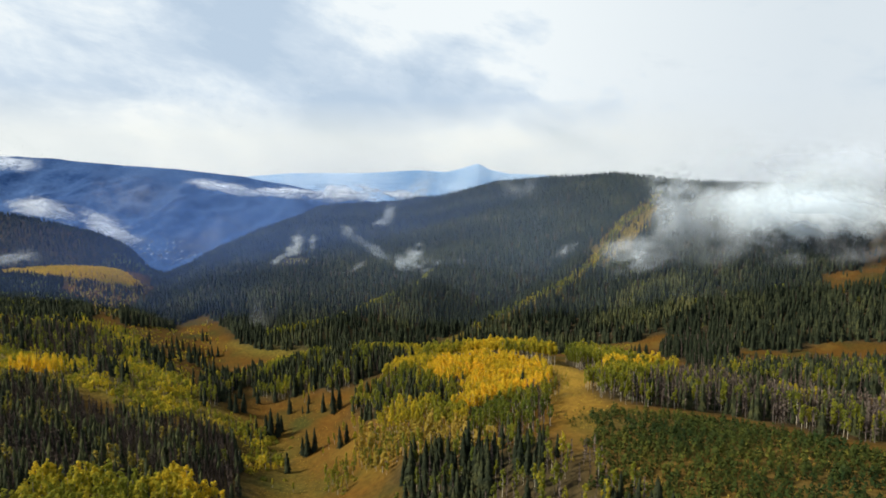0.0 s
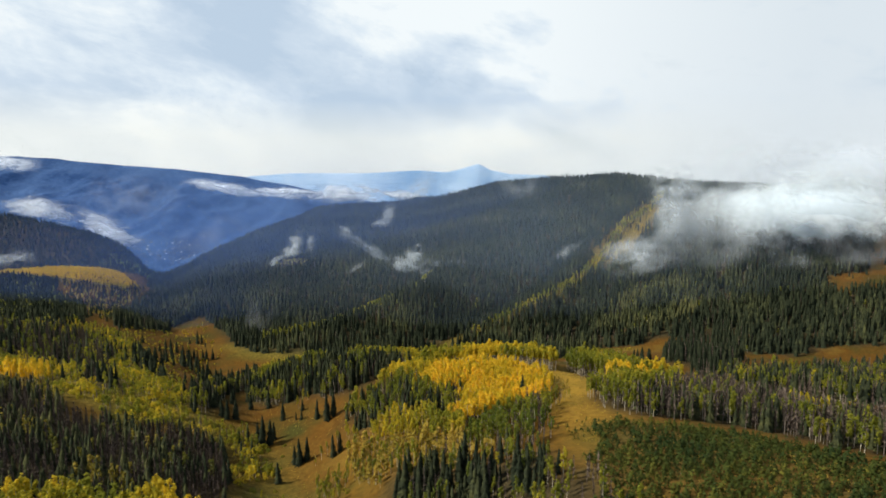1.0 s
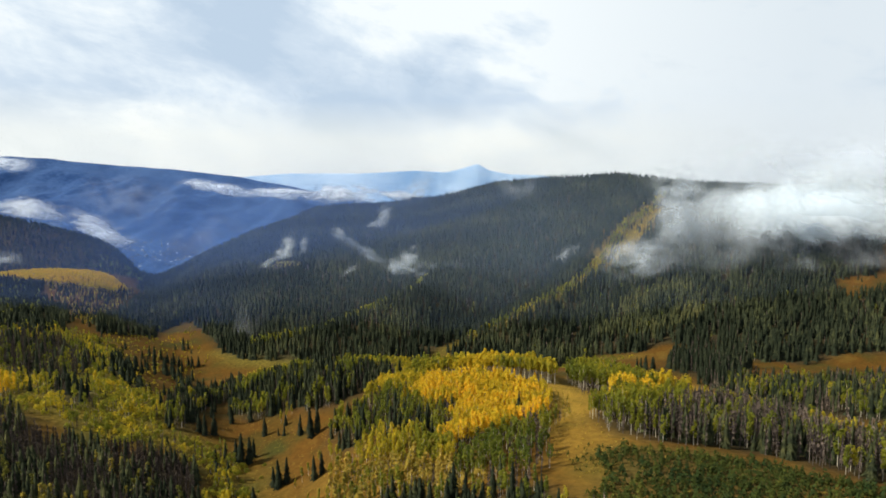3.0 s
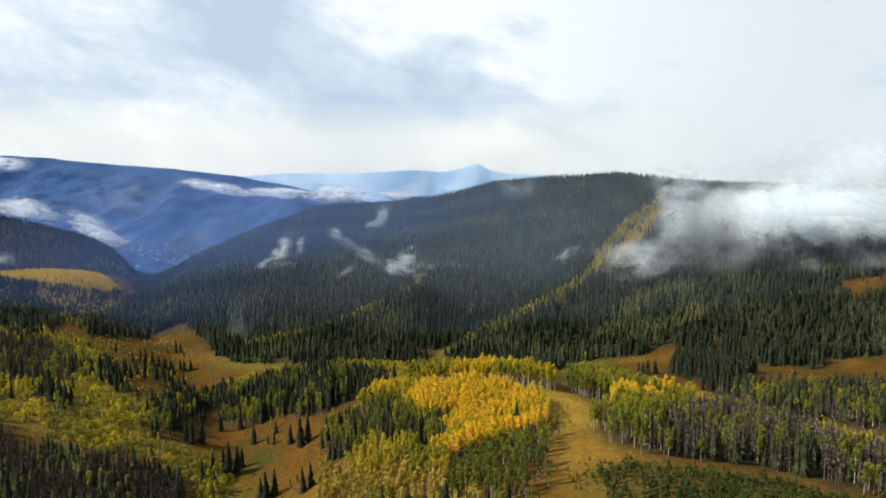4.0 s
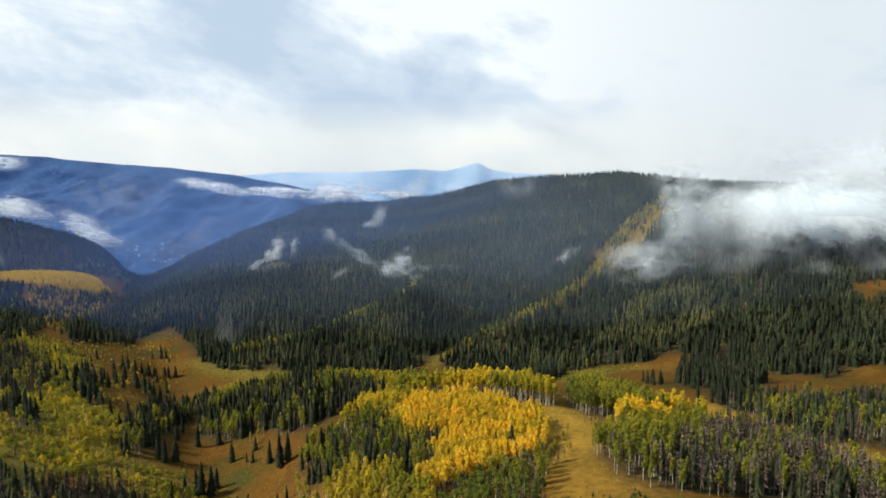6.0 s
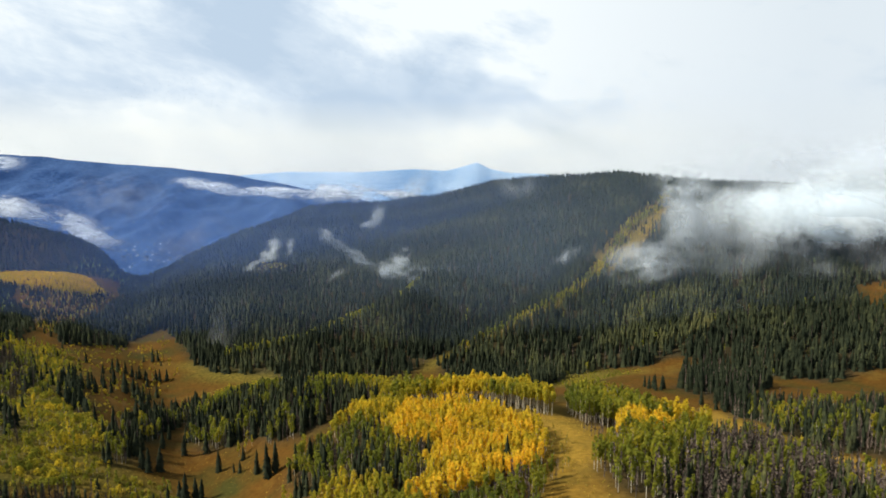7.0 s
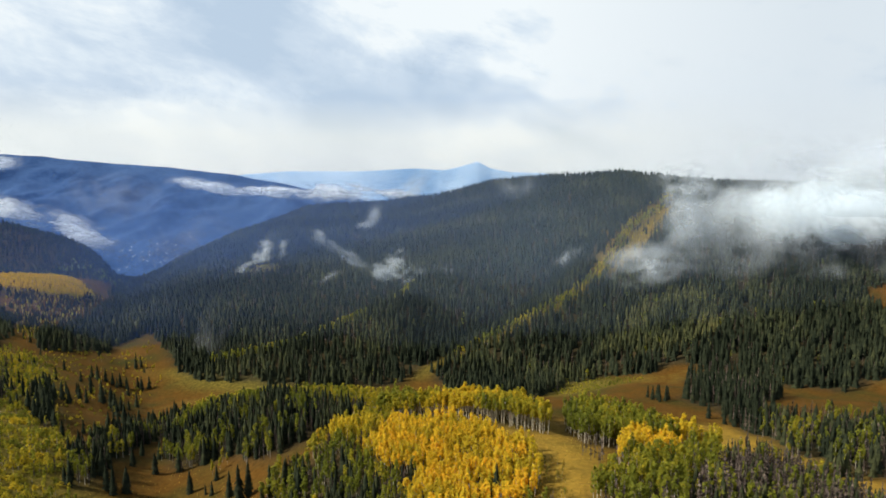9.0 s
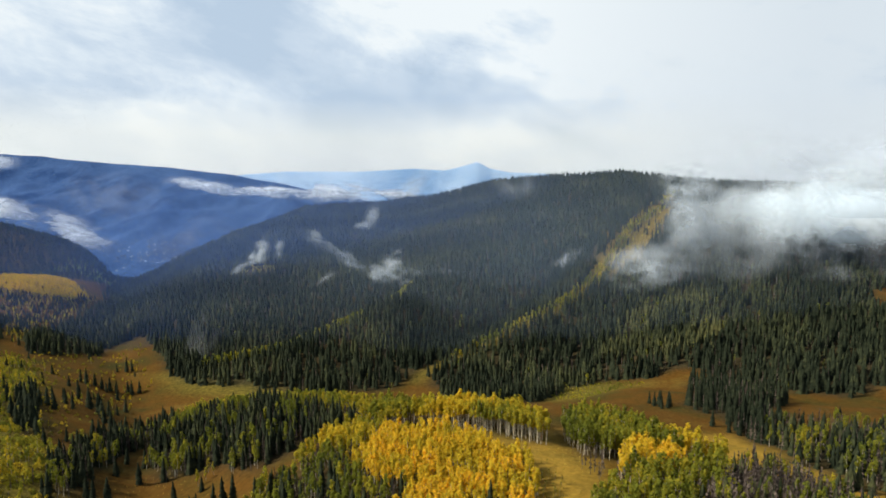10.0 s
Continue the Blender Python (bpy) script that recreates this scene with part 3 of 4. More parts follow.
def dead_shape(rng, boughs):
    """One metre of standing dead conifer: a grey stem and thin broken boughs."""
    stem = pole(1.0, 0.014, 0.002, 4, 0.02, rng)
    z = rng.uniform(0.25, 0.97, boughs)
    a = rng.uniform(0, 2 * math.pi, boughs)
    r = (0.035 + 0.085 * (1 - z)) * rng.uniform(0.5, 1.3, boughs)
    root = np.stack([0 * z, 0 * z, z], -1)
    tip = np.stack([r * np.cos(a), r * np.sin(a), z - 0.35 * r], -1)
    side = np.stack([-np.sin(a) * 0.016, np.cos(a) * 0.016, 0.03 + 0 * z], -1)
    co = np.stack([root - side, root + side, tip], 1).reshape(-1, 3)
    return stem, (co, np.arange(boughs * 3).reshape(-1, 3))


def bush_shape(rng, clumps, wide, tall_tip):
    d = rng.normal(0, 1, (clumps, 3))
    d /= np.linalg.norm(d, axis=1, keepdims=True)
    d[:, 2] = np.abs(d[:, 2])
    z = d[:, 2:3]
    c = d * np.array([wide, wide, 0.9]) * rng.uniform(0.65, 1.0, (clumps, 1))
    c[:, :2] *= 1 - tall_tip * z
    c[:, 2] += 0.05
    return leaves(c, d + np.array([0, 0, 0.3]), 0.85 * wide / math.sqrt(clumps) * 2.0, rng, 0.0, 0.32)


SR = np.random.RandomState(11)


def aspen_solid(clumps, bare=0.32):
    stem, limbs, crown = aspen_shape(SR, clumps, bare)
    return joined([(*stem, 1), *[(*l, 1) for l in limbs], (*crown, 0)])


def dead_solid(boughs):
    stem, twigs = dead_shape(SR, boughs)
    return joined([(*stem, 0), (*twigs, 0)])


ASPENS = [aspen_solid(120) for _ in range(8)]
ASPENS_TALL = [aspen_solid(110, 0.53) for _ in range(8)]
ASPENS_FAR = [aspen_solid(44) for _ in range(6)]
ASPENS_THIN = [aspen_solid(34, 0.28) for _ in range(6)]
SPRUCES = [joined([(*spruce_shape(SR, 9, 12, SR.uniform(0.13, 0.19)), 0)]) for _ in range(8)]
SPRUCES_MID = [joined([(*spruce_shape(SR, 6, 8, SR.uniform(0.17, 0.24)), 0)]) for _ in range(8)]
SPRUCES_FAR = [joined([(*spruce_shape(SR, 3, 6, SR.uniform(0.20, 0.28)), 0)]) for _ in range(8)]
DEADS = [dead_solid(46) for _ in range(8)]
DEADS_FAR = [dead_solid(9) for _ in range(5)]
BUSHES = [joined([(*bush_shape(SR, 54, 0.62, 0.2), 0)]) for _ in range(6)]
YOUNG_PINES = [joined([(*bush_shape(SR, 40, 0.38, 0.8), 0)]) for _ in range(6)]


def plant(name, shapes, x, y, height, tone, mats, label, category, rng, wide=1.0):
    """A whole stand of plants as one object."""
    pick = rng.randint(0, len(shapes), len(x))
    turn, z = rng.uniform(0, 2 * math.pi, len(x)), ground_at(x, y) - 0.15
    cos, fas, mis, tns, base = [], [], [], [], 0
    for k, (co, fa, mi) in enumerate(shapes):
        w = np.nonzero(pick == k)[0]
        if not len(w):
            continue
        c, s, h = np.cos(turn[w])[:, None], np.sin(turn[w])[:, None], height[w][:, None]
        hw = h * wide
        p = np.stack([x[w][:, None] + hw * (c * co[:, 0] - s * co[:, 1]), y[w][:, None] + hw * (s * co[:, 0] + c * co[:, 1]), z[w][:, None] + h * co[:, 2]], -1)
        cos.append(p.reshape(-1, 3))
        fas.append((fa[None] + (np.arange(len(w)) * len(co))[:, None, None] + base).reshape(-1, 3))
        mis.append(np.tile(mi, len(w)))
        tns.append(np.repeat(tone[w], len(co)))
        base += len(w) * len(co)
    me = mesh_of(name, np.concatenate(cos), np.concatenate(fas), mats[0])
    for m in mats[1:]:
        me.materials.append(m)
    me.polygons.foreach_set("material_index", np.concatenate(mis).astype(np.int32))
    me.attributes.new("tone", "FLOAT", "POINT").data.foreach_set("value", np.concatenate(tns).astype(np.float32))
    return tagged(new(name, me), label, category, kind="stuff")


KINDS = {
    "aspen": (ASPENS, (ASPEN, ASPEN_BARK), "aspen_grove"),
    "aspen_tall": (ASPENS_TALL, (ASPEN, ASPEN_BARK), "aspen_grove"),
    "aspen_far": (ASPENS_FAR, (ASPEN, ASPEN_BARK), "aspen_grove"),
    "aspen_thin": (ASPENS_THIN, (THIN, ASPEN_BARK), "thin_aspens"),
    "brush": (BUSHES, (THIN,), "brush"),
    "spruce": (SPRUCES, (SPRUCE,), "spruce_stand"),
    "spruce_mid": (SPRUCES_MID, (SPRUCE,), "spruce_forest"),
    "spruce_far": (SPRUCES_FAR, (SPRUCE,), "spruce_forest"),
    "dead": (DEADS, (DEAD,), "dead_trees"),
    "dead_far": (DEADS_FAR, (DEAD,), "dead_trees"),
    "bush": (BUSHES, (ASPEN,), "willow_thicket"),
    "pine": (YOUNG_PINES, (PINE,), "young_pines"),
}
stands = {}


shapes_made = {}


def tree_meshes(kind, k, bucket):
    """The meshes of one tree: stem and crown, kept for all its like."""
    key = (kind, k, bucket)
    if key not in shapes_made:
        r = np.random.RandomState(900 + k)
        if kind in ("aspen", "aspen_tall"):
            stem, limbs, crown = aspen_shape(r, 170, 0.54 if kind == "aspen_tall" else 0.34, 6)
            co, fa, _ = joined([(*stem, 0), *[(*l, 0) for l in limbs]])
            a, b = mesh_of("trunk", co, fa, ASPEN_BARK), mesh_of("crown", *crown, ASPEN)
        elif kind == "spruce":
            co, fa = pole(0.95, 0.016, 0.003, 6, 0.004, r)
            a, b = mesh_of("trunk", co, fa, GREY_BARK), mesh_of("crown", *spruce_shape(r, 15, 14, r.uniform(0.14, 0.20)), SPRUCE)
        else:
            stem, twigs = dead_shape(r, 44)
            a, b = mesh_of("trunk", *stem, GREY_BARK), mesh_of("crown", *twigs, DEAD)
        b.attributes.new("tone", "FLOAT", "POINT")
        b.attributes["tone"].data.foreach_set("value", np.full(len(b.vertices), (bucket + 0.5) / 8.0, np.float32))
        shapes_made[key] = (a, b)
    return shapes_made[key]


def one_tree(kind, x, y, h, tone, rng, label, group):
    """A tree that stands as a thing of its own."""
    a, b = tree_meshes(kind, int(rng.randint(0, 6)), int(min(max(tone, 0), 0.999) * 8))
    root = new({"aspen": "aspen_tree", "aspen_tall": "aspen_tree", "spruce": "spruce_tree", "dead": "dead_tree"}[kind])
    root.matrix_world = Matrix.LocRotScale((x, y, float(ground_at(x, y)) - 0.1), Euler((rng.normal(0, 0.02), rng.normal(0, 0.02), rng.uniform(0, 6.28))), (h * rng.uniform(0.9, 1.1), h * rng.uniform(0.9, 1.1), h))
    for name, me in (("trunk", a), ("crown", b)):
        new(name, me).parent = root
    return tagged(root, label, "tree", group)


SINGLE = {
    "aspen": lambda tone: ("golden autumn aspen with a pale trunk" if tone > 0.6 else "yellow-green aspen with a tall pale trunk" if tone > 0.3 else "lime-green aspen with a pale trunk"),
    "aspen_tall": lambda tone: "tall yellow-green aspen with a long bare pale trunk",
    "spruce": lambda tone: ("olive-green spruce" if tone > 0.45 else "dark green spruce"),
    "dead": lambda tone: "grey dead conifer with thin broken branches",
}


def grow(poly, step, mix, seed, ragged=4.0, keep=None, single=None, patch=60.0, place="at the meadow's edge"):
    """Fill an outline. mix: kind, share, heights, tones, label."""
    rng = np.random.RandomState(seed)
    x, y = sown(poly, step, rng, ragged)
    if keep is not None:
        ok = keep(x, y)
        x, y = x[ok], y[ok]
    roll = rng.uniform(0, 1, len(x)) * 0.55 + 0.45 * np.clip(0.5 + 0.5 * waves(x, y, 45.0, seed + 50), 0, 0.999)
    done = 0.0
    order = np.argsort(np.argsort(roll)) / max(len(roll), 1)
    for kind, share, (h0, h1), (t0, t1), label in mix:
        w = (order >= done) & (order < done + share)
        done += share
        n = int(w.sum())
        if not n or not label:
            continue
        tone = t0 + (t1 - t0) * np.clip(0.5 + 0.40 * waves(x[w], y[w], patch, seed + 80) + rng.normal(0, 0.17, n), 0, 1)
        height = rng.uniform(h0, h1, n) * np.clip(rng.normal(1, 0.08, n), 0.8, 1.14)
        shapes, mats, name = KINDS[kind]
        px, py = x[w], y[w]
        if single is not None and kind in SINGLE:
            for i in np.nonzero(single(px, py))[0]:
                one_tree(kind, px[i], py[i], height[i], tone[i], rng, SINGLE[kind](tone[i]) + (" " + place if kind == "spruce" else ""), "trees of the " + name.replace("_", " "))
            rest = ~single(px, py)
            px, py, height, tone = px[rest], py[rest], height[rest], tone[rest]
            if not len(px):
                continue
        plant(name, shapes, px, py, height, tone, mats, label, "bushes" if kind in ("bush", "brush") else "trees", rng)


def off(*tests):
    def ok(x, y):
        good = np.ones(len(x), bool)
        for t in tests:
            good &= ~t(x, y)
        return good
    return ok


def line(pts, w):
    return lambda x, y: near_line(x, y, pts, w)


def area(poly):
    return lambda x, y: inside(poly, x, y)


def ellipse(cx, cy, rx, ry, turn=0.0, n=16):
    c, s = math.cos(radians(turn)), math.sin(radians(turn))
    return [(cx + rx * math.cos(k * 6.2832 / n) * c - ry * math.sin(k * 6.2832 / n) * s, cy + rx * math.cos(k * 6.2832 / n) * s + ry * math.sin(k * 6.2832 / n) * c) for k in range(n)]


GOLD_SPOT = ellipse(-322, 470, 29, 14, -32)

grow(DARK_WEST, 3.9, [("dead", 0.60, (9, 14), (0, 0.5), "grey-brown dead conifers on the shaded western slope"), ("spruce_mid", 0.30, (9, 14), (0.3, 0.7), "dark olive spruces among dead trunks"), ("aspen_thin", 0.08, (8, 12), (0.0, 0.4), "few yellow-green aspens among dark conifers")], 1)
grow(GOLD_WEST, 4.4, [("aspen", 0.97, (13, 18), (0.22, 0.62), "yellow autumn aspens below the dark wood")], 2)
grow(LIME_WEST, 4.0, [("bush", 0.42, (2.4, 5.6), (0.22, 0.60), "olive and yellow willow thicket by the gully"), ("brush", 0.24, (1.2, 3.2), (0.1, 0.75), "tan brush by the gully"), ("aspen_far", 0.20, (6, 11), (0.22, 0.58), "yellow-green young aspens by the gully"), ("spruce_mid", 0.012, (8, 13), (0.1, 0.4), "few dark spruces in the thicket"), ("dead", 0.03, (7, 11), (0.2, 0.7), "grey dead trees in the thicket")], 3, 8.0, off(area(MIXED_WEST), area(GOLD_SPOT), area(WEST_CLUMP), area(MEADOW_CLUMP), area(DARK_WEST)), patch=34.0)
grow(MIXED_WEST, 5.2, [("spruce_mid", 0.18, (12, 18), (0.1, 0.5), "dark spruces on the western slope"), ("dead", 0.50, (11, 16), (0.1, 0.5), "grey dead conifers on the western slope"), ("aspen_far", 0.22, (9, 13), (0.12, 0.42), "yellow-green aspens on the western slope")], 4, keep=off(area(GOLD_SPOT)))
grow(WEST_CLUMP, 5.6, [("spruce_mid", 0.32, (11, 17), (0.05, 0.4), "dark spruce clump in the thicket"), ("dead", 0.3, (10, 14), (0.1, 0.5), "grey dead conifers in the thicket's clump"), ("aspen_far", 0.2, (9, 13), (0.2, 0.45), "yellow-green aspens beside the spruce clump")], 51)
grow(MEADOW_CLUMP, 6.0, [("spruce_mid", 0.6, (11, 18), (0.0, 0.35), "dark spruces at the meadow's western edge"), ("aspen_far", 0.2, (8, 12), (0.15, 0.45), "pale green aspens at the meadow's western edge")], 52, single=lambda x, y: x > -300)
grow(GOLD_SPOT, 4.4, [("aspen", 1.0, (11, 15), (0.56, 0.75), "small stand of golden aspens")], 5, 1.0)
grow(WEST_MEADOW, 8.0, [("bush", 0.55, (1.4, 3.2), (0.2, 0.6), "olive and yellow bushes in the meadow"), ("aspen_far", 0.06, (5, 9), (0.3, 0.6), "young yellow-green aspens in the meadow"), ("spruce_mid", 0.03, (6, 11), (0.1, 0.4), "small spruces in the meadow")], 27, 10.0)
grow(ROW, 3.8, [("spruce", 0.50, (10, 19), (0.0, 0.55), "dark blue-green spruces along the meadow edge"), ("dead", 0.30, (10, 15), (0.1, 0.6), "grey dead conifers among spruces"), ("aspen", 0.20, (11, 16), (0.12, 0.45), "yellow-green aspens among spruces")], 6, single=lambda x, y: near_line(x, y, ROW_EDGE, 5))
grow(ROW_BACK, 4.2, [("aspen_far", 0.94, (9, 12.5), (0.22, 0.52), "yellow-green aspens behind the spruces")], 7)
grow(KNOLL_WEST, 3.6, [("aspen", 0.82, (11, 15), (0.36, 0.66), "yellow aspens on the flank of the knoll"), ("dead", 0.12, (9, 12), (0.2, 0.6), "grey dead trees among yellow aspens")], 8, 2.0)
grow(KNOLL_MIX, 4.2, [("spruce", 0.26, (10, 15), (0.15, 0.6), "dark spruces below the golden aspens"), ("aspen", 0.52, (10, 14), (0.15, 0.48), "green aspens below the golden ones"), ("dead", 0.20, (9, 13), (0.1, 0.5), "grey dead trees below the golden aspens")], 36, 3.0, single=lambda x, y: y < 365, place="below the golden aspens")
grow(BRIGHT, 2.75, [("aspen", 0.97, (8, 13), (0.52, 0.82), "bright golden aspens on the knoll")], 9, 3.0, single=lambda x, y: (x > 63) | (y < 330), patch=30.0)
grow(YELLOW_FRONT, 3.3, [("aspen", 0.80, (10, 14), (0.30, 0.62), "yellow autumn aspens on the slope below the knoll"), ("aspen_thin", 0.16, (8, 12), (0.3, 0.9), "thin tan aspens on the slope below the knoll")], 53, 2.0, single=lambda x, y: y > 358)
grow(DULL, 3.2, [("aspen_thin", 0.66, (7, 11), (0.25, 1.0), "thinning tan-yellow aspens on the slope"), ("brush", 0.06, (1.5, 3), (0.4, 1.0), "tan brush on the slope"), ("dead", 0.12, (6, 10), (0.4, 1.0), "bare grey saplings on the slope"), ("aspen_far", 0.12, (7, 11), (0.12, 0.55), "yellow-green young aspens on the slope")], 10)
grow(SLOPE_BUSHES, 4.2, [("aspen", 0.6, (6, 10), (0.25, 0.5), "young yellow-green aspens above the rust-coloured slope"), ("bush", 0.3, (2, 3.5), (0.2, 0.5), "olive bushes above the rust-coloured slope")], 54, 2.0, single=lambda x, y: x > -1e6)
grow([(40, 500), (56, 345), (58, 262), (72, 265), (90, 300), (84, 340), (100, 400), (100, 440), (80, 445)], 2.9, [("brush", 0.6, (0.35, 0.9), (0.3, 1.0), "tan grass tufts on the meadow")], 41, 4.0)
grow([(-180, 470), (-120, 360), (-95, 250), (-30, 240), (-45, 320), (-62, 440), (-100, 470), (-150, 520)], 3.4, [("brush", 0.5, (0.35, 0.9), (0.1, 0.8), "brown grass tufts on the gully meadow")], 42, 4.0)
grow([(62, 350), (70, 380), (70, 400), (80, 390), (76, 350), (66, 335)], 4.0, [("aspen_thin", 0.5, (3, 6), (0.1, 0.8), "thin tan aspens round the golden grove")], 43, 3.0)
grow(GREEN_BELOW, 3.8, [("aspen", 0.72, (9, 13), (0.03, 0.36), "green aspens below the golden grove"), ("dead", 0.22, (9, 13), (0.2, 0.6), "grey dead trees among green aspens")], 11, 2.0, single=lambda x, y: (y < 290) | (x > 57))
grow(FRONT_SPRUCES, 4.4, [("spruce", 0.52, (10, 17), (0.1, 0.6), "dark spruces on the near slope"), ("dead", 0.18, (8, 13), (0.2, 0.8), "grey dead trees among near spruces"), ("aspen", 0.22, (8, 13), (0.05, 0.42), "green aspens among near spruces")], 55, 2.0, single=lambda x, y: y > 215, place="on the near slope among dead trees")
grow(FRONT, 4.4, [("spruce", 0.22, (9, 15), (0.05, 0.5), "dark spruces on the near slope"), ("aspen", 0.30, (8, 13), (0.10, 0.52), "yellow-green aspens on the near slope"), ("dead", 0.28, (8, 13), (0.2, 0.8), "grey dead trees on the near slope"), ("brush", 0.1, (1, 2.4), (0.2, 0.9), "tan brush on the near slope")], 12, single=lambda x, y: y > 240)
grow(WALL, 3.2, [("aspen_tall", 0.96, (14, 17.5), (0.28, 0.64), "tall yellow-green aspens with pale bare trunks")], 13, 1.0, single=lambda x, y: near_line(x, y, WALL_EDGE, 5))
grow(GREEN_EAST, 3.7, [("aspen", 0.97, (13, 17), (0.14, 0.48), "lime-green aspens with pale trunks")], 14, 1.5, off(area(GOLD_EAST), area(YELLOW_STRIP)), single=lambda x, y: near_line(x, y, GREEN_EDGE, 6))
grow(YELLOW_STRIP, 4.0, [("aspen", 0.95, (14, 18), (0.42, 0.66), "yellow aspens at the edge of the creek meadow")], 56, 1.0)
grow(GOLD_EAST, 4.4, [("aspen", 0.95, (13, 17), (0.58, 0.80), "golden aspens at the corner of the green grove"), ("dead", 0.04, (12, 15), (0.2, 0.5), "grey dead trees among golden aspens")], 15, 1.0, single=lambda x, y: y < 416)
grow(GREEN_SOUTH, 4.1, [("aspen", 0.78, (11, 16), (0.14, 0.48), "green aspens with dark gaps between pale trunks"), ("dead", 0.16, (10, 14), (0.2, 0.8), "grey dead trees among green aspens")], 31, 1.5, off(area(GOLD_EAST)), single=lambda x, y: (y < 325) | (x < 92))
grow(DEAD_BAND, 3.5, [("dead", 0.54, (12, 17), (0.15, 0.8), "dense band of grey dead conifers"), ("spruce", 0.22, (11, 16), (0.35, 0.8), "olive spruces among dead trunks"), ("aspen", 0.21, (10, 15), (0.15, 0.48), "yellow-green aspens among dead trunks")], 16, 2.0, off(area(GOLD_EAST)), single=lambda x, y: near_line(x, y, DEAD_EDGE, 9))
grow(MIXED_EAST, 5.0, [("dead", 0.30, (10, 15), (0.2, 0.8), "grey dead conifers east of the meadow"), ("spruce_mid", 0.32, (11, 17), (0.1, 0.65), "dark green spruces east of the meadow"), ("aspen", 0.32, (10, 14), (0.08, 0.45), "yellow-green aspens east of the meadow")], 17)
grow(SPRUCE_TONGUE, 5.6, [("spruce", 0.66, (13, 20), (0.0, 0.4), "dark spruces reaching down into the creek meadow"), ("dead", 0.26, (11, 16), (0.2, 0.8), "grey dead trees among creekside spruces")], 30, single=lambda x, y: (x < 240) & (y < 600), place="reaching into the creek meadow")
grow(PINES, 2.7, [("pine", 0.80, (2.4, 6.0), (0.0, 0.75), "dense bushy young pines, dark green"), ("brush", 0.10, (0.5, 1.6), (0.2, 0.9), "tan tufts between young pines")], 18, 6.0)
grow(STRIP_PINES, 3.6, [("pine", 0.6, (1.4, 2.8), (0.0, 0.5), "scattered young pines on the grass")], 19, 3.0)

on_glades = (lambda x, y: near_line(x, y, SPUR_STRIP, 7 + 3.5 * waves(x, y, 50.0, 61)), line(SPUR_STRIP_WEST, 9), area(RED_GLADE), area(HIGH_GLADE), area(HIGH_SPOT), area(SMALL_GLADE), area(SPUR_FLANK), line(SPUR_GULLY, 24))
out_of_sight = lambda x, y: (np.abs(x) > 0.78 * y + 40)
upper_part = lambda x, y: y > 960
lower_part = lambda x, y: y <= 960
behind_crest = lambda x, y: y > np.interp(x, CREST_X, CREST_Y) + 60
grow(MOUNTAIN, 6.3, [("spruce_mid", 0.78, (12, 20), (0.0, 0.55), "dense dark spruce forest on the mountain's foot"), ("dead_far", 0.12, (11, 16), (0.2, 0.8), "grey dead conifers in the mountain forest"), ("aspen_far", 0.012, (8, 12), (0.1, 0.4), "few yellow-green aspens in the forest")], 20, 3.0, off(out_of_sight, upper_part, *on_glades), patch=150.0)
grow(MOUNTAIN, 7.6, [("spruce_far", 0.82, (11, 19), (0.0, 0.52), "dense dark spruce forest on the mountain"), ("dead_far", 0.12, (11, 16), (0.2, 0.8), "grey dead conifers in the high forest")], 21, 6.0, off(out_of_sight, lower_part, behind_crest, *on_glades), patch=190.0)
grow([(30, 780), (60, 860), (330, 1240), (520, 1420), (540, 1380), (250, 950), (130, 820)], 4.6, [("aspen_far", 0.66, (8, 12), (0.2, 0.55), "yellow aspens along the crest of the spur"), ("spruce_far", 0.14, (7, 12), (0.2, 0.5), "few spruces on the spur")], 22, 0.0, lambda x, y: near_line(x, y, SPUR_STRIP, 8))
grow([(-250, 780), (-240, 810), (-190, 850), (-170, 870), (-50, 1080), (0, 1060), (-60, 870)], 4.2, [("aspen_far", 0.95, (10, 14), (0.25, 0.5), "yellow-green aspens along the western spur")], 23, 0.0, lambda x, y: near_line(x, y, SPUR_STRIP_WEST, 7))
# dark forest, with the shadow lying in the gully painted into its tone
grow([(-40, 790), (60, 920), (250, 1190), (300, 1160), (150, 930), (10, 780)], 5.8, [("spruce_mid", 0.95, (13, 20), (0.0, 0.14), "dark spruces in the gully beside the spur, cloud shadow painted into their tone")], 58, 0.0, lambda x, y: near_line(x, y, SPUR_GULLY, 24) & ~near_line(x, y, SPUR_STRIP, 9))
# same spruces in a lighter olive tone that paints the sun on this flank
grow(SPUR_FLANK, 6.0, [("spruce_mid", 0.84, (12, 19), (0.3, 0.8), "spruces on the flank of the spur, sunlight painted into an olive tone"), ("aspen_far", 0.08, (9, 12), (0.05, 0.35), "few green aspens on the flank of the spur")], 57, 14.0)
grow(HIGH_GLADE, 9.5, [("spruce_far", 0.28, (8, 12), (0.1, 0.5), "few spruces on the high glade"), ("aspen_thin", 0.25, (6, 9), (0.1, 0.9), "thin tan aspens on the high glade"), ("aspen_far", 0.2, (6, 9), (0.3, 0.58), "yellow aspens scattered on the high glade")], 28)
grow(RED_GLADE, 7.0, [("dead_far", 0.15, (6, 10), (0.2, 0.8), "grey dead trees on the red-brown glade"), ("spruce_far", 0.08, (6, 11), (0.1, 0.5), "scattered spruces on the red-brown glade")], 44)
grow(SMALL_GLADE, 6.0, [("aspen_far", 0.8, (5, 8), (0.35, 0.6), "bright yellow-green aspens in a small forest glade")], 32)
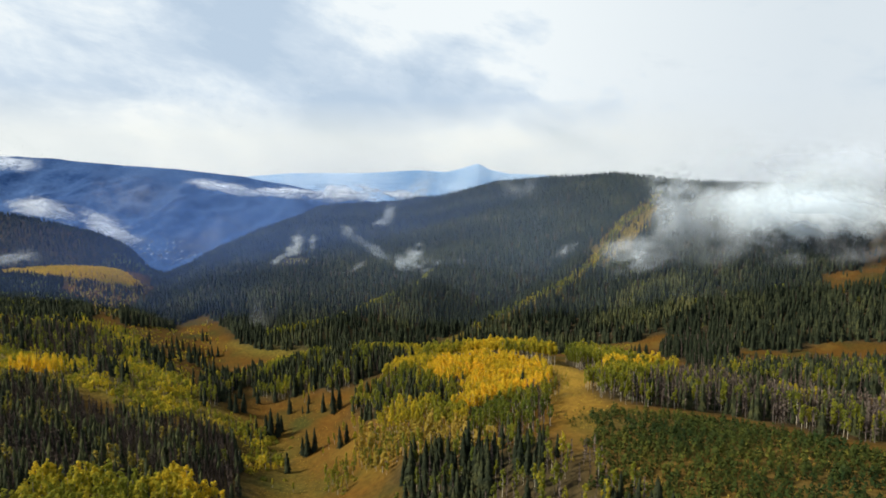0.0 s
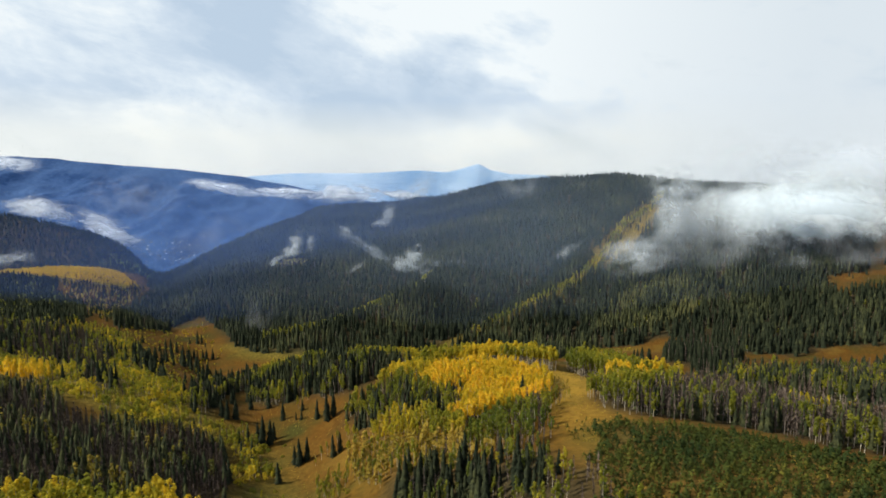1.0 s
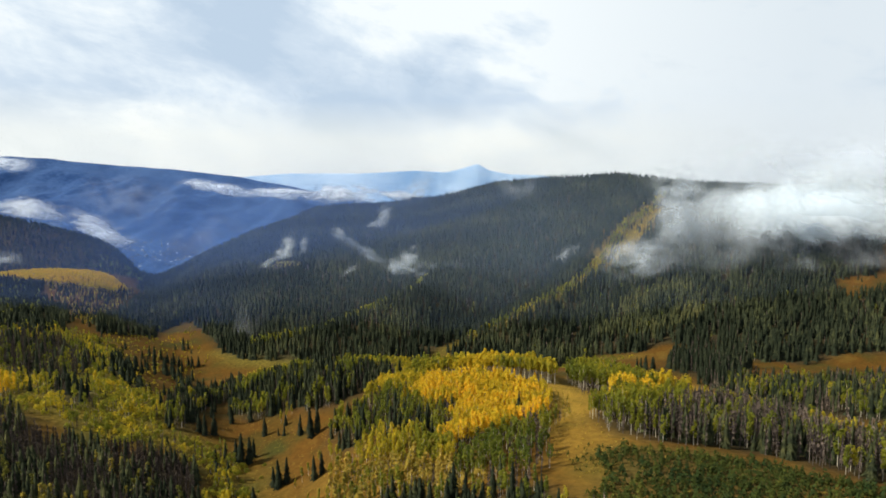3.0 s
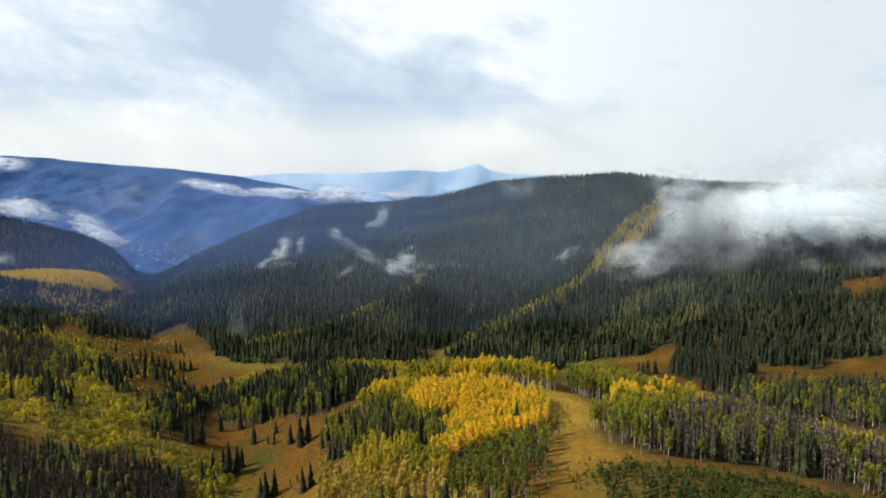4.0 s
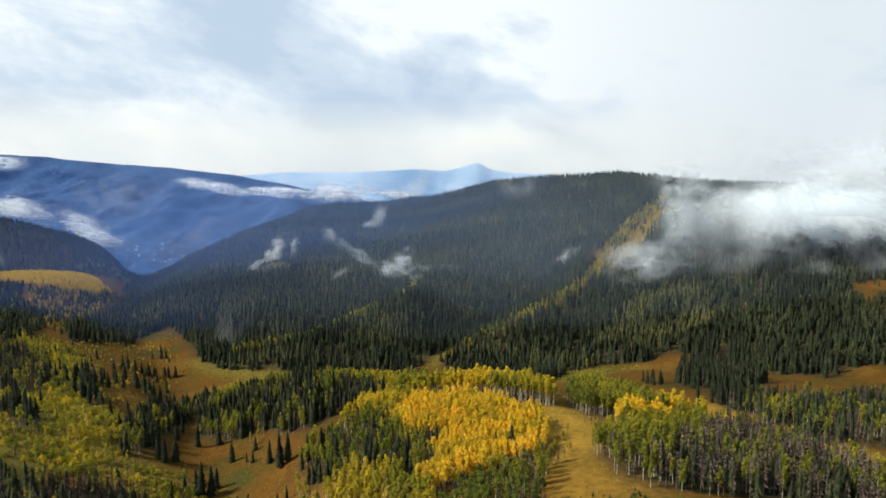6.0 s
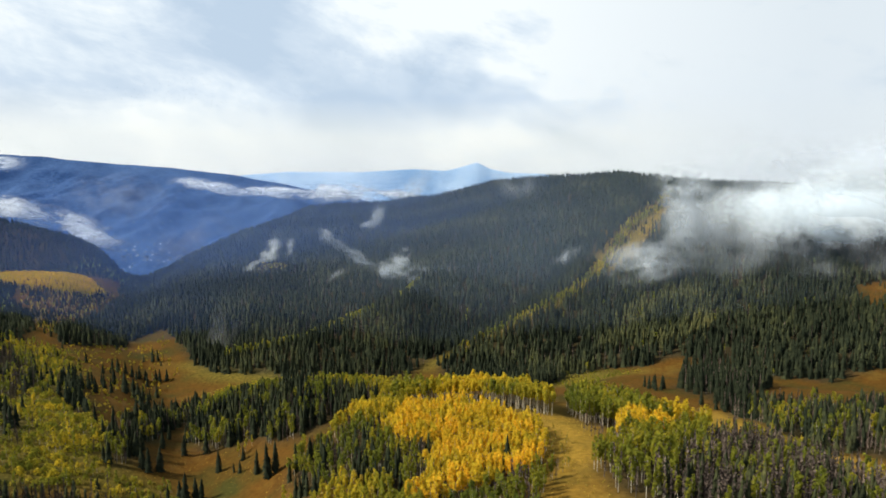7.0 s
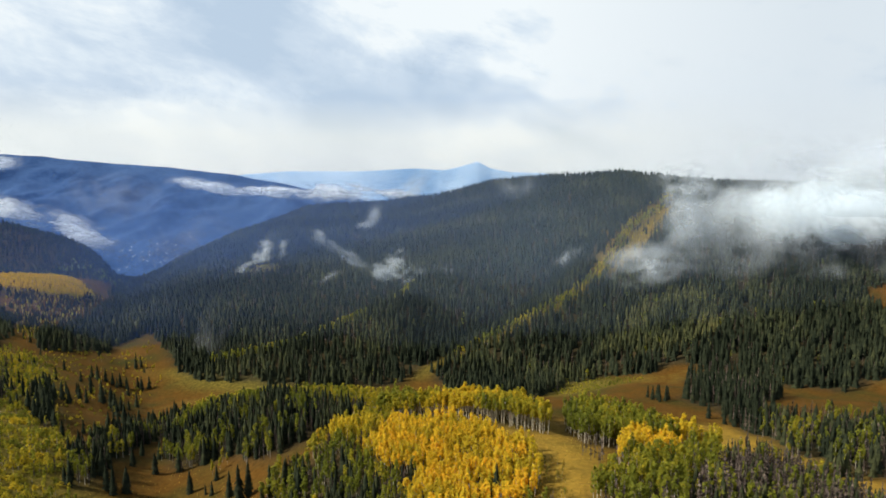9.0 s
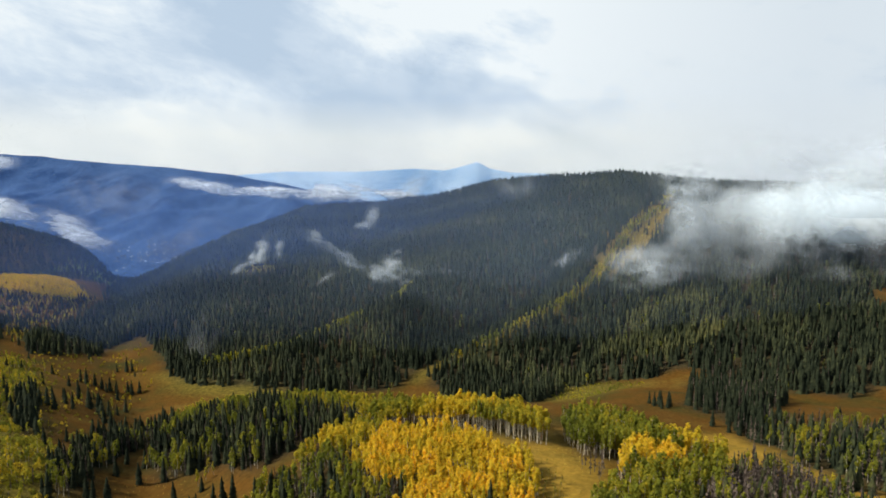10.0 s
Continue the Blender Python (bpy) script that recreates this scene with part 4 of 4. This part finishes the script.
grow(HILL_MIXED, 6.0, [("dead_far", 0.15, (7, 10), (0.5, 1.0), "bare grey aspens on the hill's meadow"), ("spruce_far", 0.30, (8, 13), (0.0, 0.3), "spruce clumps on the hill's meadow"), ("aspen_thin", 0.3, (5, 8), (0.2, 0.9), "thin tan aspens on the hill's meadow"), ("aspen_far", 0.12, (6, 9), (0.3, 0.6), "yellow aspens on the hill's meadow")], 33)
grow(YELLOW_HILL, 4.4, [("aspen_far", 0.97, (8, 13), (0.52, 0.76), "yellow aspens over the top of the hill")], 24)
grow(HILL_WOOD, 6.0, [("spruce_far", 0.75, (9, 14), (0.0, 0.4), "dark spruces on the hill's flank"), ("aspen_far", 0.06, (7, 11), (0.1, 0.4), "yellow-green aspens on the hill's flank")], 25, keep=off(area(YELLOW_HILL)))
grow([(-830, 1400), (-760, 1440), (-700, 1400), (-660, 1440), (-720, 1520), (-800, 1500)], 8.0, [("aspen_far", 0.6, (8, 11), (0.1, 0.4), "yellow-green aspens on the nose of the western hill")], 35)
grow(FAR_HILL, 8.5, [("spruce_far", 0.9, (9, 14), (0.0, 0.4), "dark forest on the western hill")], 26)
grow(CREEKSIDE, 3.6, [("bush", 0.7, (1.0, 2.4), (0.15, 0.5), "low yellow-green willows along the creek")], 29, 3.0, single=None)

# spruces that stand alone in the meadows: place and height
LONE = [(-125, 427, 23), (-121, 431, 19), (-129, 430, 17), (-137, 432, 12), (-121, 439, 14), (-89, 386, 18), (-85, 388, 17), (-93, 389, 13), (-66, 376, 15), (-62, 378, 14), (-96, 361, 14), (-81, 436, 22), (-77, 438, 20), (-91, 448, 16),
        (-105, 459, 9), (-108, 475, 10), (-110, 463, 7), (-156, 498, 15), (-122, 470, 15), (-161, 459, 17), (-166, 462, 16), (-157, 465, 17), (-173, 504, 14), (-183, 535, 13), (48, 359, 17)]
LONE_WEST = [(-233, 528, 12), (-283, 616, 15), (-294, 645, 14), (-289, 640, 16), (-300, 640, 13), (-279, 633, 16), (-299, 674, 17), (-327, 733, 17), (-322, 739, 15), (-334, 735, 14), (-290, 748, 16), (-296, 752, 13), (-284, 752, 14), (-291, 722, 17), (-267, 692, 15),
             (-264, 672, 11), (-237, 614, 18), (-322, 800, 19), (-318, 804, 14), (-359, 731, 12), (-327, 705, 11), (-314, 737, 14), (-309, 742, 16), (-278, 655, 21), (-267, 648, 19), (-257, 637, 20), (-272, 660, 17), (-262, 655, 16), (-285, 665, 18), (-280, 672, 15), (-250, 628, 15), (-304, 745, 13)]
LONE_EAST = [(196, 594, 14), (192, 597, 12), (200, 590, 13), (204, 596, 11), (198, 604, 12), (194, 586, 10), (192, 608, 11), (206, 604, 12), (211, 539, 13), (216, 525, 14), (220, 519, 13), (226, 530, 14), (224, 545, 12), (230, 552, 13), (196, 438, 11), (262, 683, 8), (236, 640, 6)]
LONE_ASPENS = [(-113, 482, 11), (-110, 486, 9), (-112, 495, 10), (-107, 490, 8), (-74, 380, 10), (-71, 384, 9), (-77, 376, 6), (-116, 382, 8), (-113, 375, 8), (-108, 372, 7), (-120, 378, 9), (-104, 366, 6), (-132, 399, 8), (-122, 397, 6), (-97, 331, 6), (-84, 327, 7), (-58, 388, 9), (-54, 384, 10), (-60, 394, 11), (-51, 378, 9), (-66, 392, 9), (-70, 352, 5), (74, 352, 5)]
LONE_DEAD = [(95, 398, 11), (98, 403, 12), (93, 405, 9), (99, 396, 13), (96, 412, 11), (101, 400, 12), (97, 391, 9), (68, 345, 7), (66, 338, 8)]
rng = np.random.RandomState(77)
for x, y, h in LONE_ASPENS:
    one_tree("aspen", x, y, h, rng.uniform(0.25, 0.5), rng, "small yellow-green aspen standing in the grass", "aspens in the meadows")
for x, y, h in LONE_DEAD:
    one_tree("dead", x, y, h, rng.uniform(0.4, 0.9), rng, "bare grey dead trunk at the edge of the grass", "dead trunks by the grass")
for k in range(16):
    x, y = -105 + 14 * math.sin(k * 2.1) - 1.2 * k, 340 + 6.5 * k
    co, fa = bush_shape(np.random.RandomState(300 + k % 4), 60, 0.75, 0.15)
    me = mesh_of("willow_bush", co, fa, ASPEN)
    me.attributes.new("tone", "FLOAT", "POINT")
    me.attributes["tone"].data.foreach_set("value", np.full(len(co), rng.uniform(0.15, 0.4), np.float32))
    bush = tagged(new("willow_bush", me), "round olive willow bush in the gully meadow", "bush", "bushes in the gully")
    size = rng.uniform(1.4, 2.8)
    bush.matrix_world = Matrix.LocRotScale((x, y, float(ground_at(x, y)) - 0.1), Euler((0, 0, k)), (size * 1.2, size * 1.2, size))
for stand, where in ((LONE, "on the rust-coloured meadow"), (LONE_WEST, "in the tan western meadow"), (LONE_EAST, "on the grass by the creek")):
    for x, y, h in stand:
        one_tree("spruce", x, y, h, rng.uniform(0.05, 0.3), rng, "dark blue-green spruce standing " + where, "spruces in the meadows")

# ---- far ranges ----
def far_town(xs, zs, y0, y1, foot, seed, rough):
    """The roofs and walls of a small town on the valley floor, far off."""
    rng = np.random.RandomState(5)
    cos, fas, base = [], [], 0
    for _ in range(70):
        x, y = rng.normal(-1235, 70), rng.normal(2760, 120)
        X, V = np.array([[x]]), np.array([[(y - y0) / (y1 - y0)]])
        z = float(range_height(X, V, xs, zs, y0, y1, foot, seed, rough)[0, 0]) - 1
        w, d, h, c = rng.uniform(3, 6), rng.uniform(3, 4.5), rng.uniform(3, 5), rng.uniform(0, 3.1)
        box = np.array([(-w, -d, 0), (w, -d, 0), (w, d, 0), (-w, d, 0), (-w, -d, h), (w, -d, h), (w, d, h), (-w, d, h), (-w, 0, h * 1.6), (w, 0, h * 1.6)])
        t = np.array([[math.cos(c), -math.sin(c), 0], [math.sin(c), math.cos(c), 0], [0, 0, 1]])
        cos.append(box @ t.T + (x, y, z))
        fas.append(np.array([(0, 1, 5), (0, 5, 4), (1, 2, 6), (1, 6, 5), (2, 3, 7), (2, 7, 6), (3, 0, 4), (3, 4, 7), (4, 5, 9), (4, 9, 8), (6, 7, 8), (6, 8, 9), (4, 8, 7), (5, 6, 9)]) + base)
        base += 10
    me = mesh_of("town_houses", np.concatenate(cos), np.concatenate(fas), TOWN)
    return tagged(new("town_houses", me), "tiny pale houses of a far valley town", "houses", kind="stuff")


def range_height(X, V, xs, zs, y0, y1, foot, seed, rough):
    Y = y0 + (y1 - y0) * V
    crest = np.interp(X, xs, zs) + rough * 0.10 * waves(X, Y * 0, 330.0, seed + 3)
    Z = foot + (crest - foot) * np.where(V < 1, 0.35 * V + 0.65 * np.abs(V) ** 1.7, 1 - (V - 1) * 1.2)
    ribs = 1.0 - 1.6 * np.abs(np.sin(X / 260.0 - 1.4 * V + 0.5 * waves(X, Y * 0.4, 700.0, seed + 5)))
    ribs = ribs + 0.5 - 0.9 * np.abs(np.sin(X / 97.0 + 1.1 * V + 0.8 * waves(X, Y * 0.4, 400.0, seed + 6)))
    Z = Z + 0.9 * rough * smooth(V * 4) * smooth((1.0 - V) * 3) * ribs
    return Z + rough * smooth(V * 3) * smooth((1.02 - V) * 4) * (0.5 * waves(X, Y * 0.35, 520.0, seed) + 0.6 * waves(X, Y * 0.5, 210.0, seed + 1))



def far_range(name, xs, zs, y0, y1, foot, mat, label, seed, rough):
    gx = np.arange(xs[0], xs[-1] + 1, 18.0)
    v = np.linspace(0, 1.12, 80)
    X, V = np.meshgrid(gx, v)
    Y = y0 + (y1 - y0) * V
    Z = range_height(X, V, xs, zs, y0, y1, foot, seed, rough)
    co = np.stack([X, Y, Z], -1).reshape(-1, 3)
    i = np.arange(X.size).reshape(X.shape)
    f = np.stack([i[:-1, :-1], i[:-1, 1:], i[1:, 1:], i[1:, :-1]], -1).reshape(-1, 4)
    me = mesh_of(name, co, f, mat)
    me.polygons.foreach_set("use_smooth", np.ones(len(f), bool))
    return tagged(new(name, me), label, "mountains", kind="structure")


def far_profile(pts, dist):
    return [(px - 784) / 1079 * dist for px, _ in pts], [220 + (329 - py) / 1079 * dist for _, py in pts]


# both ranges carry their haze in the base colour and emission
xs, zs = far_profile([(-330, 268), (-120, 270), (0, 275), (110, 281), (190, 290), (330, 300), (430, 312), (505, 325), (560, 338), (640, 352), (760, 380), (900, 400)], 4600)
far_range("backdrop_near", xs, zs, 2080, 4600, -110, FAR_HAZE_BLUE, "wooded mountain range far across the valley, blue haze painted in", 31, 34.0)
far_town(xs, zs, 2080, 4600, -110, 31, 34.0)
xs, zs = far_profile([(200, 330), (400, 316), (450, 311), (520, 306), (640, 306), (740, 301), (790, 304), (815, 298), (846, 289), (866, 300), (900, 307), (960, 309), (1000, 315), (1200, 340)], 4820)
far_range("backdrop_far", xs, zs, 4640, 4820, 40, FAR_HAZE_PALE, "far ranges with one pointed peak, pale blue haze painted in", 37, 8.0)

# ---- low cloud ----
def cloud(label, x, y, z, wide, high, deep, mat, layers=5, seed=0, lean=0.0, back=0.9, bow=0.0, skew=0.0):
    """A low cloud: wavy veils one behind another, ragged at the rim, that lie back against the slopes; upright for the
    haze sheets.
    """
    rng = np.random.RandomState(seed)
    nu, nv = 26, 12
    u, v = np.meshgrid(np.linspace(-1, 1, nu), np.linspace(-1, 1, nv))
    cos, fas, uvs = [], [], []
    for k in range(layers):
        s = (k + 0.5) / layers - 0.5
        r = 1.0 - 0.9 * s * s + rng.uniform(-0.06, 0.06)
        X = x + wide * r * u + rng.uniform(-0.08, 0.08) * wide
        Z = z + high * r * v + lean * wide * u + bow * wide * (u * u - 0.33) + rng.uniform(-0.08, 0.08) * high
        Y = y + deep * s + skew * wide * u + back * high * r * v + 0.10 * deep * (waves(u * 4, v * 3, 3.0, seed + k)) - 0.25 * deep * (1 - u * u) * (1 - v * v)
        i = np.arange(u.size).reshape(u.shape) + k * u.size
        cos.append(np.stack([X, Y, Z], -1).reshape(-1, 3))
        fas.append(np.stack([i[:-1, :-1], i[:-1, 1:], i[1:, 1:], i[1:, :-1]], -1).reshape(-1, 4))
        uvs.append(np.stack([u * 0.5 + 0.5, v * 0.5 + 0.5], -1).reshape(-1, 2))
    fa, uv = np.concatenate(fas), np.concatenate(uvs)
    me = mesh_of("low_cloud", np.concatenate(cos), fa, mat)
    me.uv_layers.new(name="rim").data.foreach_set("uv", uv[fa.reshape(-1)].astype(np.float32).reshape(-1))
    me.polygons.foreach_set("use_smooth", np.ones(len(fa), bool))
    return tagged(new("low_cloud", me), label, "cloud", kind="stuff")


THICK = mist_material("thick_mist", 2.2, 0.0060, (0.86, 0.92, 0.97), ragged=1.9, fluff=0.26)
WISP = mist_material("wisp_mist", 0.75, 0.014, (0.82, 0.88, 0.93), ragged=3.6, fluff=0.7, stretch=(0.8, 1.0, 1.25))
SHRED = mist_material("shred_mist", 0.62, 0.040, (0.80, 0.87, 0.93), ragged=3.6, fluff=1.0, stretch=(0.75, 1.0, 1.0))
SOFT = mist_material("soft_cloud", 1.0, 0.004, ragged=1.2, fluff=0.35)
FAR_SHRED = mist_material("far_shred", 2.6, 0.012, ragged=3.2, fluff=1.0, stretch=(0.5, 1.0, 1.2))
VEIL = mist_material("veil_mist", 0.22, 0.011, ragged=3.5, fluff=0.7)
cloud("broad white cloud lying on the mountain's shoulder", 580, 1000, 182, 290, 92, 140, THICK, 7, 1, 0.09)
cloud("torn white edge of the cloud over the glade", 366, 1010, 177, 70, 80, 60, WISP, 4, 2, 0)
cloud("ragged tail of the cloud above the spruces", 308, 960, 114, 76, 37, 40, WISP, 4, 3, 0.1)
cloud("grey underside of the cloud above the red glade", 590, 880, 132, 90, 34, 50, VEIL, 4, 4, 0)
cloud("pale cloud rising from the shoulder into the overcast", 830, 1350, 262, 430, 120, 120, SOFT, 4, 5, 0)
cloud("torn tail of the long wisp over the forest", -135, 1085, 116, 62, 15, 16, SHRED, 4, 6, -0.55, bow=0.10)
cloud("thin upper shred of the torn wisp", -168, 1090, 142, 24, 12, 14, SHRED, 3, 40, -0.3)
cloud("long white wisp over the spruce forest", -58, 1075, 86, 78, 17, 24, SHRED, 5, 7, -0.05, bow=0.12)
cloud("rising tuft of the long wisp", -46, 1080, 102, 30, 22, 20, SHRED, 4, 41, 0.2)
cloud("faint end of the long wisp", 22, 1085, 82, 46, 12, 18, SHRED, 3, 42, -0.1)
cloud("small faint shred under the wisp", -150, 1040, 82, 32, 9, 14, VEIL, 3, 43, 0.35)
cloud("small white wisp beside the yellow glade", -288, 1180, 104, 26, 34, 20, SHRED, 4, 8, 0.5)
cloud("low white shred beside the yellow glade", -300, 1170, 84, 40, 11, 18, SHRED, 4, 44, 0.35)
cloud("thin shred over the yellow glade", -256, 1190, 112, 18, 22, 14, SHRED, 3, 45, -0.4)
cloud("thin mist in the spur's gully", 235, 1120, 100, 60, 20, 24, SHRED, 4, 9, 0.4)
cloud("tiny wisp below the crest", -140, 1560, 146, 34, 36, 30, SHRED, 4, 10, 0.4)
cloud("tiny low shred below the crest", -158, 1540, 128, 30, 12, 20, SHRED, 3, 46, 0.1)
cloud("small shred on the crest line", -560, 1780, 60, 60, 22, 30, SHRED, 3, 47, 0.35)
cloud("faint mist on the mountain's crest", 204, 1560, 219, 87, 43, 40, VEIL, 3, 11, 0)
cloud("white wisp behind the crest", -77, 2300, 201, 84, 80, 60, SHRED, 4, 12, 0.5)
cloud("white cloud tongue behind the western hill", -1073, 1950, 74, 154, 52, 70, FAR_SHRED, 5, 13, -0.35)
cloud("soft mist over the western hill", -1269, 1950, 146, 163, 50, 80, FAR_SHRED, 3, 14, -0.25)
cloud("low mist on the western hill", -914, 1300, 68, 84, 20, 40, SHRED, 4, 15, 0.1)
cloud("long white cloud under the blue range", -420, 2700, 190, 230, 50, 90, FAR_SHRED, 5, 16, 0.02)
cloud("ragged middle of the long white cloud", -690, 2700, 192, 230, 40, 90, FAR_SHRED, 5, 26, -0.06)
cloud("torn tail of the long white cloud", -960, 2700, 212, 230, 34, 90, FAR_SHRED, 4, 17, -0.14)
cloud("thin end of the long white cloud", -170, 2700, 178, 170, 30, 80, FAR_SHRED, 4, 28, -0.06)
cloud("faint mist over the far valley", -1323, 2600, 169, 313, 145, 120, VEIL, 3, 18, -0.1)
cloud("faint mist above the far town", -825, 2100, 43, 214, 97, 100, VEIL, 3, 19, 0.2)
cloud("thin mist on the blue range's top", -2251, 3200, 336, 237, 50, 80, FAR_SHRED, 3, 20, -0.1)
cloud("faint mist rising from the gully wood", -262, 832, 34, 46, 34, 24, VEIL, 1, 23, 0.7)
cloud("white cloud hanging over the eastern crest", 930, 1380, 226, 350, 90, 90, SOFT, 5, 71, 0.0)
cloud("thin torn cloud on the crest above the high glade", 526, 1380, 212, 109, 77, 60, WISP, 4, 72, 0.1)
# no cloud: blue-tinted sheets added to imitate the haze of distance
HAZE_SHEET = mist_material("blue_haze_sheet", 0.22, 0.0012, (0.20, 0.38, 0.95), 0.3)
cloud("tinted sheets for blue haze over the lower mountain", -420, 1330, 120, 1150, 260, 200, HAZE_SHEET, 3, 60, 0.0, 0.0)
cloud("tinted sheet for blue haze before the western hill", -720, 1000, 40, 520, 190, 60, HAZE_SHEET, 1, 62, 0.0, 0.0)
cloud("tinted sheet for blue haze before the mountain", -420, 900, 110, 620, 300, 60, HAZE_SHEET, 1, 63, 0.0, 0.0)
cloud("tinted sheets for blue haze on the slope behind the spur", -60, 1480, 150, 820, 280, 40, HAZE_SHEET, 2, 64, 0.0, 0.0, skew=0.25)
# paler tinted sheets, added to lift the mountain as hazy air would
AIR_SHEET = mist_material("pale_haze_sheet", 0.22, 0.0012, (0.58, 0.75, 1.0), 0.3)
cloud("tinted sheet for pale haze before the mountain's shoulder", 300, 1060, 170, 900, 330, 40, AIR_SHEET, 1, 65, 0.0, 0.0)
cloud("tinted sheet for pale haze over the spurs", 120, 935, 150, 900, 310, 30, AIR_SHEET, 1, 66, 0.0, 0.0)
cloud("tinted sheet for pale haze over the mountain's foot", 60, 825, 140, 860, 300, 30, AIR_SHEET, 1, 67, 0.0, 0.0)
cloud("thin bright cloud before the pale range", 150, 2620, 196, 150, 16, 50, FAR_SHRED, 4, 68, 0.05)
cloud("tinted sheets for blue haze in the far valley", -600, 1880, 120, 1500, 330, 100, HAZE_SHEET, 2, 61, 0.0, 0.0)
